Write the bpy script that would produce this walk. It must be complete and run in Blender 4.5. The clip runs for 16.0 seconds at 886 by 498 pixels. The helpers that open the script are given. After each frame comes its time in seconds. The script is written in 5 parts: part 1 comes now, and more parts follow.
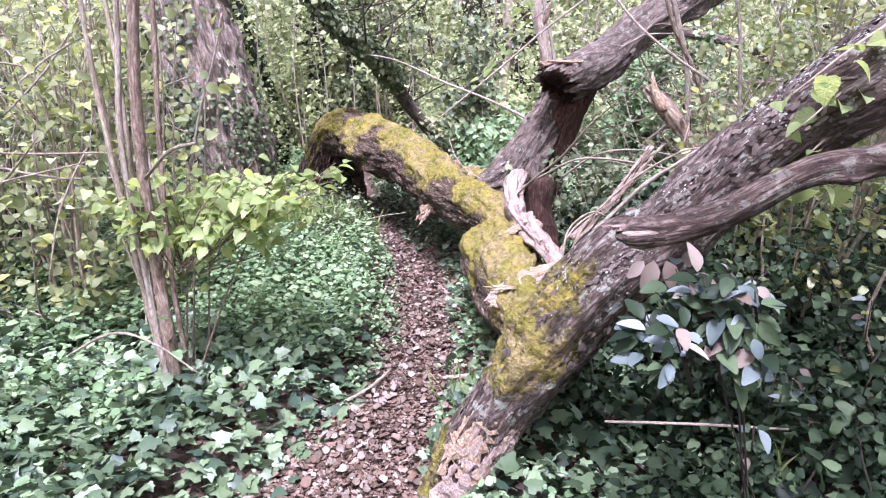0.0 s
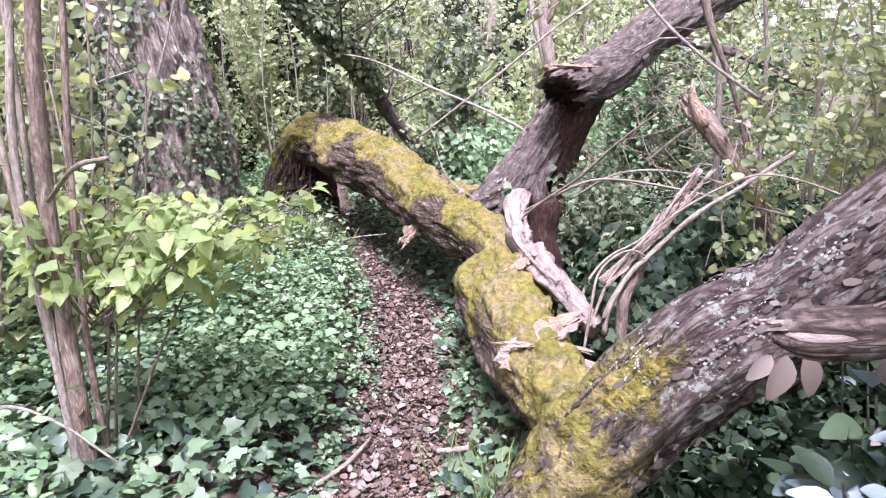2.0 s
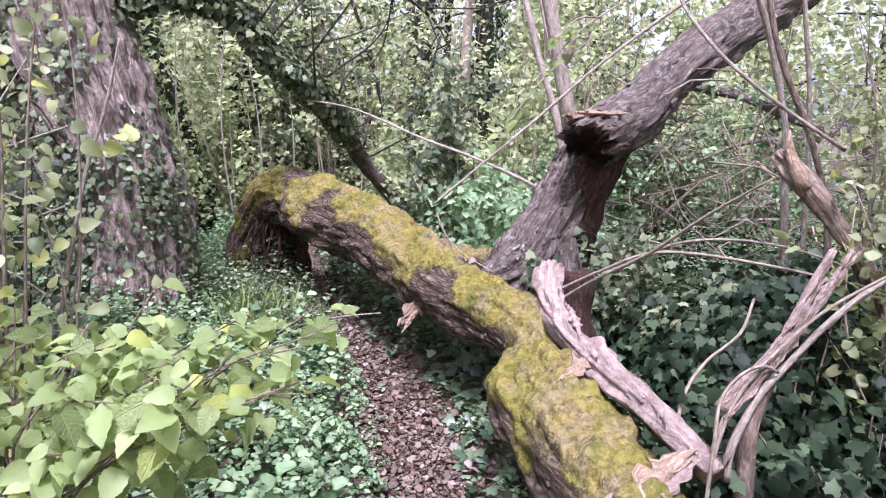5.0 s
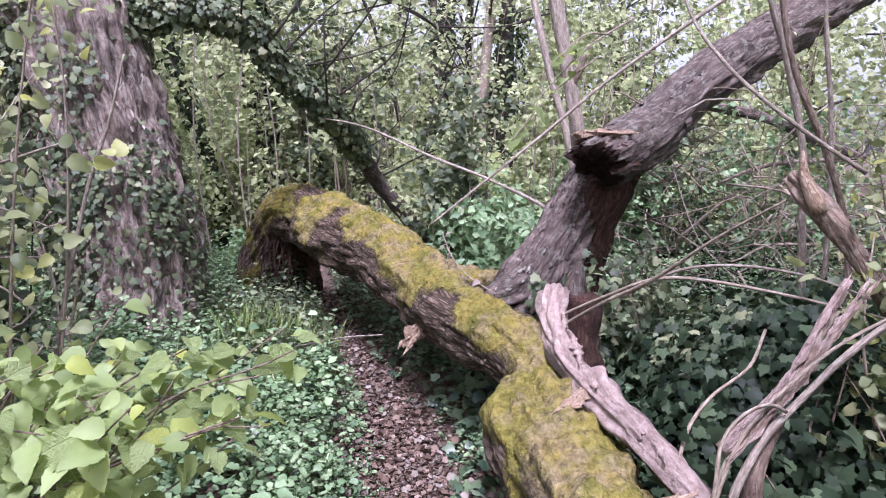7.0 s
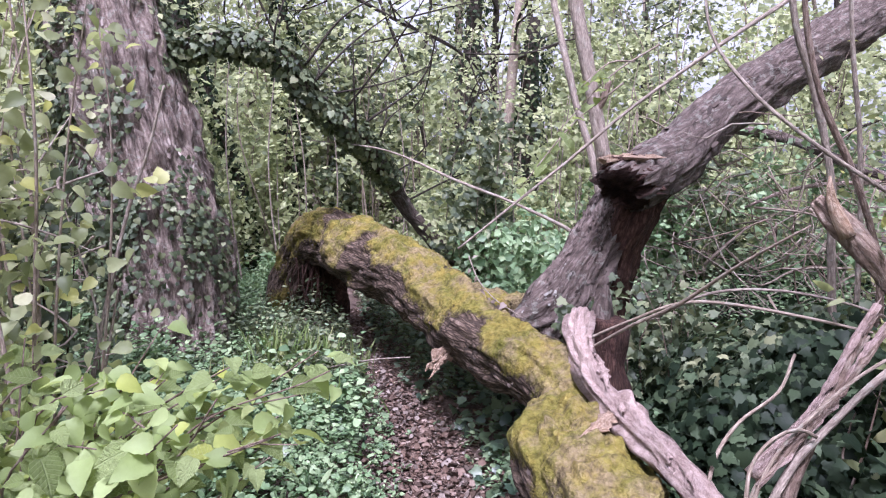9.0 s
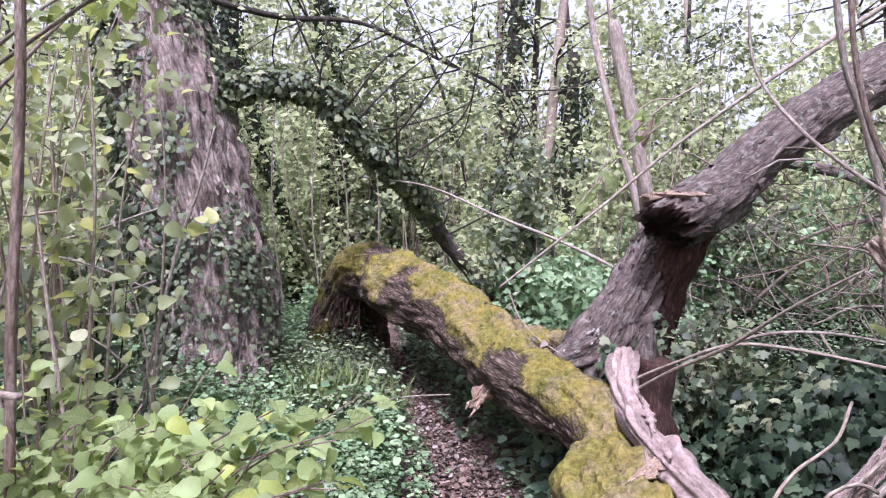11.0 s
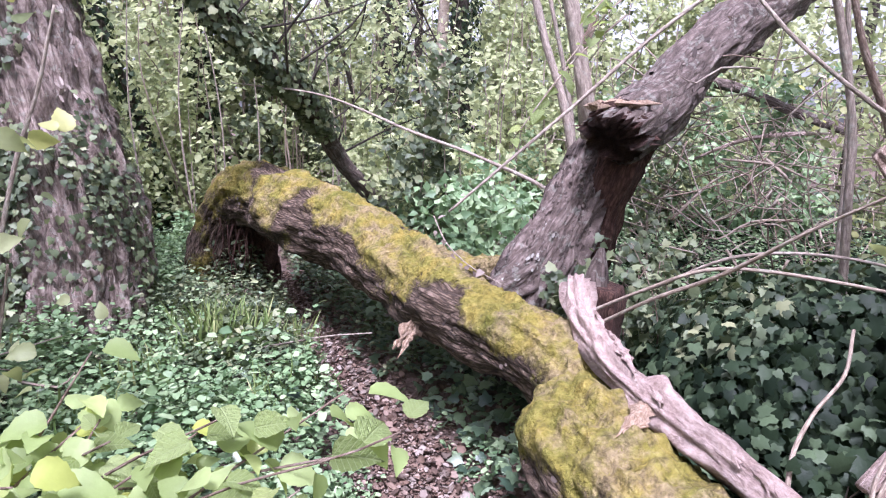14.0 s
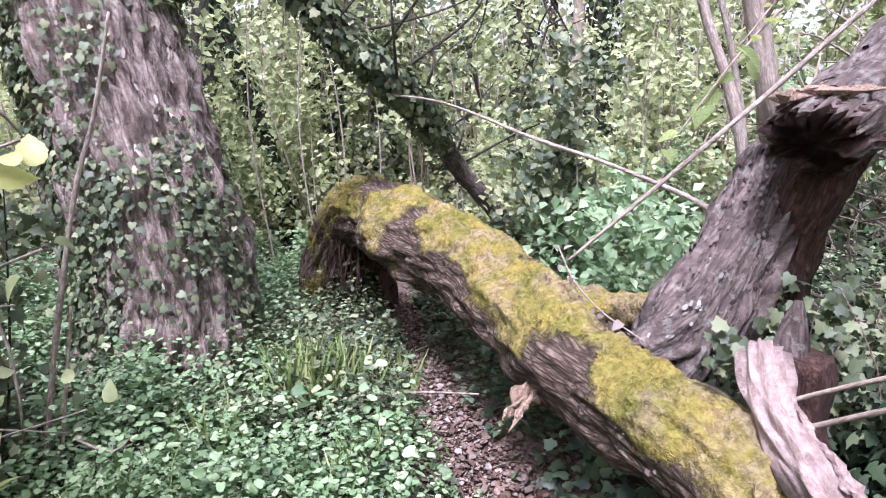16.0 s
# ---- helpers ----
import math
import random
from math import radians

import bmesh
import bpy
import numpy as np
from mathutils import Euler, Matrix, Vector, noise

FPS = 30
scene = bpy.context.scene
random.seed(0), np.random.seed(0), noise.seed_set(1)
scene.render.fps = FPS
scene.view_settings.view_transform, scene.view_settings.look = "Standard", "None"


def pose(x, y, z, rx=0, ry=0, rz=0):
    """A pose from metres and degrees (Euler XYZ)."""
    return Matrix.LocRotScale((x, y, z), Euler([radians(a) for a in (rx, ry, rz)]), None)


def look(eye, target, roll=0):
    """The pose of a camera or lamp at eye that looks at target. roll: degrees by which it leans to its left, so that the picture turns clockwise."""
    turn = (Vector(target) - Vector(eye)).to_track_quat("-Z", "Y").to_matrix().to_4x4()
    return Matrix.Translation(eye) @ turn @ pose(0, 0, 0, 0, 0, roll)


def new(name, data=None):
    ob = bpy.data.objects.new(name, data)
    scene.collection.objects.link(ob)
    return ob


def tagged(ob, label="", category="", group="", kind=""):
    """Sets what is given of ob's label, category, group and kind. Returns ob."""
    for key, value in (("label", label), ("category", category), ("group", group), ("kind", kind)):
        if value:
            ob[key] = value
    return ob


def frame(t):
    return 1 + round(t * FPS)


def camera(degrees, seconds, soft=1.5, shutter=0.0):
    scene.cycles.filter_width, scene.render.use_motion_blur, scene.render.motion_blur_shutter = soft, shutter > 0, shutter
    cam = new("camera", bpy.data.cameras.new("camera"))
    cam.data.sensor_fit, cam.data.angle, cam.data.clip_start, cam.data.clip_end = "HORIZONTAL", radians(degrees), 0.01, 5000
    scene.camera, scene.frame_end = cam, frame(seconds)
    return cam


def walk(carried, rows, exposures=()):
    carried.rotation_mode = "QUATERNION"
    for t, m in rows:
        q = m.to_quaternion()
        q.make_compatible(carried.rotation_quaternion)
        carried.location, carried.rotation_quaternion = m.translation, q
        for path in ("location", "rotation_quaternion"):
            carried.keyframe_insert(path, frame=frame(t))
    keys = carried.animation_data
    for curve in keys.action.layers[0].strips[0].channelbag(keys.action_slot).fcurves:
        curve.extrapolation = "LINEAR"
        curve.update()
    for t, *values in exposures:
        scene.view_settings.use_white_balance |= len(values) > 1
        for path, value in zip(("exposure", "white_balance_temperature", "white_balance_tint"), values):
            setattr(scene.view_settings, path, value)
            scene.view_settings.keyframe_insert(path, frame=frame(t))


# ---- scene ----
cam = camera(69.4, 16.0, 1.15)
METRES, EYE, TILT, LEAN, TURN = 3.1, 1.55, -15.0, 0.0, 0.0
ROWS = [
    (0.0, 0.0, 0.0, 0.0, 0.0, 0.0, -0.0),
    (0.5, -0.0154, 0.0391, 0.0048, 2.59, -0.64, -1.25),
    (1.0, -0.0098, 0.1019, 0.0268, 4.17, 1.33, -2.32),
    (1.5, -0.0087, 0.1485, 0.0361, 3.38, 0.05, -2.84),
    (2.0, -0.0359, 0.2057, 0.0468, -2.71, 0.6, -0.83),
    (2.5, -0.07, 0.2459, 0.0625, -7.79, 1.85, 0.87),
    (3.0, -0.0869, 0.2874, 0.0689, -3.55, 0.78, -0.17),
    (3.5, -0.0829, 0.3504, 0.0921, 0.38, 0.31, -1.55),
    (4.0, -0.1032, 0.3874, 0.1013, 1.33, 0.99, -1.73),
    (4.5, -0.1274, 0.4136, 0.1142, -8.96, 1.58, 2.46),
    (5.0, -0.1152, 0.4342, 0.1245, -6.39, 4.19, 1.05),
    (7.5, -0.076, 0.4616, 0.1299, -3.91, 6.62, -0.1),
    (8.0, -0.0776, 0.4544, 0.1299, -3.06, 7.61, -0.29),
    (10.5, -0.0844, 0.4432, 0.1309, -0.45, 8.3, -0.06),
    (11.0, -0.0842, 0.4416, 0.1384, 1.26, 10.74, -1.12),
    (11.5, -0.0836, 0.4433, 0.1383, 1.54, 10.04, -1.31),
    (12.0, -0.0835, 0.4533, 0.1348, 1.1, 8.03, -1.27),
    (12.5, -0.085, 0.4704, 0.1306, 2.28, 4.16, -0.92),
    (13.0, -0.1163, 0.5275, 0.1375, -1.21, 3.07, -0.09),
    (13.5, -0.1531, 0.5746, 0.1594, -6.43, 3.96, 2.94),
    (14.0, -0.1602, 0.6002, 0.1632, -9.79, 3.59, 1.48),
    (14.5, -0.1342, 0.6545, 0.1736, -6.7, 3.54, 2.24),
    (15.0, -0.0935, 0.7129, 0.1996, -1.08, 3.29, 0.62),
    (15.5, -0.0908, 0.7514, 0.2101, 0.66, 4.43, -0.66),
    (16.0, -0.1046, 0.8082, 0.225, 2.54, 4.09, 0.6),
]
EXPOSURES = ((0.0, 1.87, 5570, 31), (4.0, 1.69, 5570, 31), (7.5, 1.26, 5500, 33), (12.5, 1.48, 5500, 33), (16.0, 1.71, 5540, 31))
walk(cam, [(t, pose(0, 0, EYE, TILT, LEAN, TURN) @ pose(METRES * x, METRES * y, METRES * z, 90 + pitch, roll, yaw)) for t, x, y, z, yaw, pitch, roll in ROWS], EXPOSURES)

# ---- world, sun and exposure ----
world = bpy.data.worlds.new("overcast")
scene.world = world
world.use_nodes = True
wn, wl = world.node_tree.nodes, world.node_tree.links
sky = wn.new("ShaderNodeTexSky")
sky.sky_type, sky.sun_disc = "NISHITA", False
sky.sun_elevation, sky.sun_rotation = radians(64), radians(190)
sky.dust_density, sky.air_density = 4.0, 1.0
pale = wn.new("ShaderNodeHueSaturation")
pale.inputs["Saturation"].default_value = 0.15
wl.new(sky.outputs["Color"], pale.inputs["Color"])
wl.new(pale.outputs["Color"], wn["Background"].inputs["Color"])
wn["Background"].inputs["Strength"].default_value = 0.115
sun = new("sun", bpy.data.lights.new("sun", "SUN"))
sun.data.energy, sun.data.angle, sun.data.color = 3.0, radians(15), (1.0, 0.97, 0.92)
sun.matrix_basis = look((3 * math.sin(radians(190)), 3 * math.cos(radians(190)), 6.15), (0, 0, 0))

# ---- materials ----


def mat(name):
    m = bpy.data.materials.new(name)
    m.use_nodes = True
    nt = m.node_tree
    return m, nt, nt.nodes["Principled BSDF"]


def link(nt, a, b):
    nt.links.new(a, b)


def ramp(nt, fac, stops):
    r = nt.nodes.new("ShaderNodeValToRGB")
    while len(r.color_ramp.elements) < len(stops):
        r.color_ramp.elements.new(0.5)
    for e, (p, c) in zip(r.color_ramp.elements, stops):
        e.position, e.color = p, (*c, 1)
    link(nt, fac, r.inputs[0])
    return r.outputs[0]


def noise_tex(nt, vec, scale, detail=4.0, rough=0.6):
    n = nt.nodes.new("ShaderNodeTexNoise")
    n.inputs["Scale"].default_value, n.inputs["Detail"].default_value = scale, detail
    n.inputs["Roughness"].default_value = rough
    if vec is not None:
        link(nt, vec, n.inputs["Vector"])
    return n.outputs["Fac"]


def mix(nt, fac, a, b, blend="MIX"):
    n = nt.nodes.new("ShaderNodeMix")
    n.data_type, n.blend_type = "RGBA", blend
    for sock, v in ((n.inputs[0], fac), (n.inputs[6], a), (n.inputs[7], b)):
        if isinstance(v, (int, float)):
            sock.default_value = v
        elif isinstance(v, tuple):
            sock.default_value = (*v, 1)
        else:
            link(nt, v, sock)
    return n.outputs[2]


def maths(nt, op, a, b=0.0, c=0.0):
    n = nt.nodes.new("ShaderNodeMath")
    n.operation = op
    for sock, v in zip(n.inputs, (a, b, c)):
        if isinstance(v, (int, float)):
            sock.default_value = v
        else:
            link(nt, v, sock)
    return n.outputs[0]


def bump(nt, bsdf, height, strength, dist):
    b = nt.nodes.new("ShaderNodeBump")
    b.inputs["Strength"].default_value, b.inputs["Distance"].default_value = strength, dist
    link(nt, height, b.inputs["Height"])
    link(nt, b.outputs[0], bsdf.inputs["Normal"])


def coords(nt, kind="Object"):
    return nt.nodes.new("ShaderNodeTexCoord").outputs[kind]


def attribute(nt, name):
    a = nt.nodes.new("ShaderNodeAttribute")
    a.attribute_name = name
    return a.outputs["Vector"]


def leaf_mat(name, stops, through_colour, glow=0.35, rough=0.45, single=False, veins=False):
    """A leaf: colour by a random number per leaf, mottled, some light passing through."""
    m, nt, b = mat(name)
    if single:
        rnd = nt.nodes.new("ShaderNodeObjectInfo").outputs["Random"]
    else:
        rnd = nt.nodes.new("ShaderNodeNewGeometry").outputs["Random Per Island"]
    col = ramp(nt, rnd, stops)
    mott = noise_tex(nt, coords(nt), 3.5 if single else 45, 4)
    col = mix(nt, 0.35, col, ramp(nt, mott, [(0.3, (0.45, 0.45, 0.4)), (0.7, (1.0, 1.0, 1.0))]), "MULTIPLY")
    link(nt, col, b.inputs["Base Color"])
    b.inputs["Roughness"].default_value = rough
    b.inputs["Specular IOR Level"].default_value = 0.45
    if veins:
        xyz = nt.nodes.new("ShaderNodeSeparateXYZ")
        link(nt, coords(nt), xyz.inputs[0])
        across = maths(nt, "ABSOLUTE", xyz.outputs["X"])
        rib = maths(nt, "SINE", maths(nt, "MULTIPLY", maths(nt, "SUBTRACT", xyz.outputs["Y"], maths(nt, "MULTIPLY", across, 0.75)), 50.0))
        line = maths(nt, "MAXIMUM", ramp(nt, rib, [(0.72, (0, 0, 0)), (1.0, (1, 1, 1))]), ramp(nt, across, [(0.0, (1, 1, 1)), (0.03, (0, 0, 0))]))
        col = mix(nt, maths(nt, "MULTIPLY", line, 0.24), col, (0.62, 0.68, 0.4))
        link(nt, col, b.inputs["Base Color"])
        bump(nt, b, maths(nt, "SUBTRACT", noise_tex(nt, coords(nt), 9, 3), maths(nt, "MULTIPLY", line, 0.6)), 0.6, 0.05)
    else:
        bump(nt, b, noise_tex(nt, coords(nt), 120, 2), 0.25, 0.004)
    t = nt.nodes.new("ShaderNodeBsdfTranslucent")
    link(nt, mix(nt, 0.5, col, through_colour), t.inputs["Color"])
    s = nt.nodes.new("ShaderNodeMixShader")
    s.inputs[0].default_value = glow
    link(nt, b.outputs[0], s.inputs[1])
    link(nt, t.outputs[0], s.inputs[2])
    link(nt, s.outputs[0], nt.nodes["Material Output"].inputs["Surface"])
    return m


def bark_mat(name, dark, mid, light, ridge=14.0, depth=0.02, moss=0.0, lichen=0.0, rough=0.9, plates=0.3):
    """Bark along the limb's own grain; moss on the upper side, lichen in spots."""
    m, nt, b = mat(name)
    g = attribute(nt, "grain")
    ob = coords(nt)
    warp = nt.nodes.new("ShaderNodeVectorMath")
    warp.operation = "ADD"
    wob = nt.nodes.new("ShaderNodeTexNoise")
    wob.inputs["Scale"].default_value = 9
    soft_wob = nt.nodes.new("ShaderNodeVectorMath")
    soft_wob.operation = "SCALE"
    soft_wob.inputs["Scale"].default_value = 0.09
    link(nt, g, wob.inputs["Vector"])
    link(nt, wob.outputs["Color"], soft_wob.inputs[0])
    link(nt, g, warp.inputs[0])
    link(nt, soft_wob.outputs[0], warp.inputs[1])
    cell = nt.nodes.new("ShaderNodeTexVoronoi")
    cell.feature = "DISTANCE_TO_EDGE"
    cell.inputs["Scale"].default_value = ridge * 1.5
    long = nt.nodes.new("ShaderNodeVectorMath")
    long.operation = "MULTIPLY"
    long.inputs[1].default_value = (1.0, 1.0, 0.45)
    link(nt, warp.outputs[0], long.inputs[0])
    link(nt, long.outputs[0], cell.inputs["Vector"])
    plate = ramp(nt, cell.outputs["Distance"], [(0.0, (0.12, 0.12, 0.12)), (0.22, (1, 1, 1))])
    n1 = mix(nt, plates, noise_tex(nt, g, ridge, 8, 0.75), plate, "MULTIPLY")
    n2 = noise_tex(nt, ob, 3.0, 4)
    n3 = noise_tex(nt, ob, 60, 4)
    col = ramp(nt, n1, [(0.24, dark), (0.42, mid), (0.62, light)])
    col = mix(nt, 0.5, col, ramp(nt, n2, [(0.3, (0.5, 0.47, 0.45)), (0.7, (1.1, 1.05, 1.0))]), "MULTIPLY")
    col = mix(nt, 0.3, col, ramp(nt, n3, [(0.3, (0.45, 0.42, 0.4)), (0.65, (1.15, 1.15, 1.15))]), "MULTIPLY")
    height = n1
    if lichen:
        l = noise_tex(nt, ob, 17, 5, 0.7)
        fac = maths(nt, "MULTIPLY", ramp(nt, l, [(0.56, (0, 0, 0)), (0.6, (1, 1, 1))]), lichen)
        col = mix(nt, fac, col, (0.42, 0.46, 0.4))
    if moss:
        patch = nt.nodes.new("ShaderNodeAttribute")
        patch.attribute_name = "moss"
        ragged = maths(nt, "MULTIPLY", maths(nt, "SUBTRACT", noise_tex(nt, ob, 40, 5, 0.7), 0.5), 0.9)
        k = maths(nt, "ADD", patch.outputs["Fac"], ragged)
        fac = maths(nt, "MULTIPLY", ramp(nt, k, [(0.38, (0, 0, 0)), (0.58, (1, 1, 1))]), moss)
        fine = noise_tex(nt, ob, 34, 6, 0.7)
        mcol = ramp(nt, fine, [(0.3, (0.08, 0.068, 0.016)), (0.5, (0.185, 0.156, 0.036)), (0.75, (0.29, 0.255, 0.085))])
        tone = noise_tex(nt, ob, 7, 3)
        mcol = mix(nt, 0.8, mcol, ramp(nt, tone, [(0.3, (0.5, 0.6, 0.35)), (0.5, (0.95, 0.95, 0.8)), (0.7, (1.25, 1.1, 0.95))]), "MULTIPLY")
        worn = ramp(nt, noise_tex(nt, ob, 4.3, 6, 0.72), [(0.47, (0, 0, 0)), (0.6, (1, 1, 1))])
        mcol = mix(nt, maths(nt, "MULTIPLY", worn, 0.68), mcol, ramp(nt, fine, [(0.35, (0.1, 0.07, 0.045)), (0.65, (0.32, 0.24, 0.16))]))
        col = mix(nt, fac, col, mcol)
        height = mix(nt, fac, n1, maths(nt, "ADD", maths(nt, "MULTIPLY", fine, 0.6), maths(nt, "MULTIPLY", noise_tex(nt, ob, 22, 4, 0.6), 1.6)))
    link(nt, col, b.inputs["Base Color"])
    b.inputs["Roughness"].default_value = rough
    b.inputs["Specular IOR Level"].default_value = 0.25
    bump(nt, b, maths(nt, "ADD", height, maths(nt, "MULTIPLY", n3, 0.35)), 1.0, depth)
    return m


LITTER = [(0.0, (0.055, 0.033, 0.024)), (0.4, (0.135, 0.083, 0.06)), (0.8, (0.215, 0.15, 0.12)), (1.0, (0.37, 0.29, 0.252))]
IVY = [(0.0, (0.04, 0.07, 0.05)), (0.4, (0.096, 0.14, 0.076)), (0.8, (0.165, 0.225, 0.125)), (1.0, (0.26, 0.35, 0.24))]
HERB = [(0.0, (0.1, 0.175, 0.085)), (0.5, (0.21, 0.315, 0.16)), (1.0, (0.38, 0.49, 0.28))]
HAZEL = [(0.0, (0.15, 0.2, 0.07)), (0.45, (0.3, 0.385, 0.145)), (0.85, (0.43, 0.52, 0.24)), (1.0, (0.42, 0.46, 0.1))]
SHRUB = [(0.0, (0.12, 0.15, 0.07)), (0.4, (0.28, 0.315, 0.155)), (0.8, (0.45, 0.48, 0.28)), (0.9, (0.5, 0.5, 0.14)), (1.0, (0.64, 0.63, 0.48))]
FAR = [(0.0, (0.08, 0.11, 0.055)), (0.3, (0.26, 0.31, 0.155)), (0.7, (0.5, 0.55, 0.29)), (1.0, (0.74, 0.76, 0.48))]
# DARK also carries painted shade on the floor, mound and stick-foot ivy
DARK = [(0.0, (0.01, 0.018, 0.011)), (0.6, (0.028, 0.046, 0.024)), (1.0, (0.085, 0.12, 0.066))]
GREY = [(0.0, (0.05, 0.075, 0.072)), (0.5, (0.13, 0.165, 0.17)), (1.0, (0.28, 0.325, 0.34))]
PINK = [(0.0, (0.10, 0.072, 0.058)), (0.5, (0.2, 0.155, 0.132)), (1.0, (0.34, 0.285, 0.255))]
M_IVY = leaf_mat("ivy_leaf", IVY, (0.12, 0.2, 0.05), 0.15, 0.38)
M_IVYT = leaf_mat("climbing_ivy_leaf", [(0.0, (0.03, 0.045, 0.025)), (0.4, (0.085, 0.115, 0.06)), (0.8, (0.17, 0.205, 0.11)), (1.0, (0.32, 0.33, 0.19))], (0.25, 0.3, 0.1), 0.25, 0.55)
M_IVY1 = leaf_mat("ivy_leaf_single", IVY, (0.12, 0.2, 0.05), 0.15, 0.38, True)
M_HERB = leaf_mat("herb_leaf", HERB, (0.2, 0.33, 0.08), 0.3, 0.5)
M_PALEHERB = leaf_mat("pale_herb_leaf", [(0.0, (0.13, 0.22, 0.10)), (0.6, (0.25, 0.37, 0.19)), (1.0, (0.42, 0.52, 0.30))], (0.3, 0.42, 0.14), 0.35, 0.5)
M_HAZEL = leaf_mat("hazel_leaf", HAZEL, (0.46, 0.55, 0.12), 0.48, 0.55)
M_HAZEL1 = leaf_mat("hazel_leaf_single", HAZEL, (0.46, 0.55, 0.12), 0.48, 0.55, True, True)
M_SHRUB = leaf_mat("shrub_leaf", SHRUB, (0.45, 0.5, 0.15), 0.5, 0.5)
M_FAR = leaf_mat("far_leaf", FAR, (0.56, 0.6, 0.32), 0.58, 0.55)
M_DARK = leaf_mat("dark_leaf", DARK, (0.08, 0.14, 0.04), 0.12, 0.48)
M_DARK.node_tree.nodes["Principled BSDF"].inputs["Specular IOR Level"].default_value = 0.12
M_GREY1 = leaf_mat("pale_leaf_single", GREY, (0.2, 0.24, 0.2), 0.2, 0.5, True)
M_PINK1 = leaf_mat("dry_leaf_single", PINK, (0.35, 0.25, 0.2), 0.2, 0.7, True)
M_PINK = leaf_mat("dry_leaf", PINK, (0.35, 0.25, 0.2), 0.2, 0.7)
M_LITTER = leaf_mat("leaf_litter", LITTER, (0.3, 0.2, 0.15), 0.08, 0.8)
M_GRASS = leaf_mat("grass_blade", [(0.0, (0.12, 0.2, 0.06)), (0.6, (0.26, 0.34, 0.12)), (1.0, (0.45, 0.45, 0.22))], (0.3, 0.35, 0.1), 0.3, 0.5)
M_MOSS = leaf_mat("moss_tuft", [(0.0, (0.12, 0.102, 0.024)), (0.5, (0.19, 0.165, 0.04)), (1.0, (0.29, 0.25, 0.075))], (0.35, 0.3, 0.05), 0.25, 0.85)
M_BARK = bark_mat("mossy_bark", (0.026, 0.018, 0.014), (0.1, 0.07, 0.052), (0.27, 0.205, 0.165), 40, 0.026, 1.0, 0.0, plates=0.5)
M_BRANCH = bark_mat("peeling_bark", (0.022, 0.014, 0.012), (0.07, 0.047, 0.04), (0.24, 0.185, 0.165), 55, 0.02, 0.0, 0.2, 0.8)
M_BARK_AMOSS = bark_mat("mossy_lower_bark", (0.022, 0.015, 0.013), (0.095, 0.066, 0.058), (0.33, 0.28, 0.262), 48, 0.025, 1.0, 0.55, 0.85)
M_BARK_T = bark_mat("grey_bark", (0.04, 0.03, 0.026), (0.12, 0.093, 0.083), (0.25, 0.205, 0.188), 24, 0.03, 0.0, 0.2, plates=0.35)
M_BARK_L = bark_mat("fissured_bark", (0.055, 0.04, 0.034), (0.25, 0.195, 0.172), (0.52, 0.44, 0.4), 26, 0.05, 0.0, 0.3)
M_FLAKE = leaf_mat("bark_flake", [(0.0, (0.03, 0.021, 0.018)), (0.5, (0.085, 0.062, 0.053)), (0.9, (0.15, 0.115, 0.102)), (1.0, (0.22, 0.18, 0.165))], (0.05, 0.03, 0.02), 0.0, 0.9)
M_PLATE = leaf_mat("bark_plate", [(0.0, (0.08, 0.058, 0.05)), (0.5, (0.24, 0.19, 0.17)), (1.0, (0.44, 0.375, 0.345))], (0.05, 0.03, 0.02), 0.0, 0.9)
M_LICHEN = leaf_mat("grey_lichen", [(0.0, (0.13, 0.115, 0.105)), (0.5, (0.24, 0.225, 0.205)), (1.0, (0.42, 0.41, 0.38))], (0.1, 0.1, 0.08), 0.0, 0.9)
M_TWIG = bark_mat("twig_bark", (0.12, 0.09, 0.07), (0.26, 0.21, 0.17), (0.42, 0.36, 0.3), 70, 0.004, 0.0, 0.2, 0.7)
M_PALE = bark_mat("pale_bark", (0.13, 0.1, 0.085), (0.28, 0.235, 0.2), (0.46, 0.4, 0.35), 60, 0.008, 0.0, 0.2, 0.75)
M_DEAD = bark_mat("bare_dead_wood", (0.13, 0.08, 0.065), (0.32, 0.235, 0.21), (0.54, 0.43, 0.4), 60, 0.02, 0.0, 0.0, 0.8, 0.0)
M_SPLIT = bark_mat("split_wood", (0.2, 0.11, 0.06), (0.36, 0.26, 0.19), (0.58, 0.46, 0.37), 60, 0.015, 0.0, 0.0, 0.85)
M_STEM = bark_mat("brown_stem", (0.075, 0.05, 0.04), (0.2, 0.145, 0.115), (0.38, 0.305, 0.26), 60, 0.012, 0.0, 0.1, 0.8)
M_ROT = bark_mat("rotten_wood", (0.02, 0.009, 0.007), (0.068, 0.034, 0.027), (0.17, 0.095, 0.075), 50, 0.03, 0.0, 0.0, 0.9)
M_DARKBARK = bark_mat("dark_bark", (0.015, 0.012, 0.01), (0.05, 0.042, 0.034), (0.12, 0.1, 0.085), 40, 0.02)

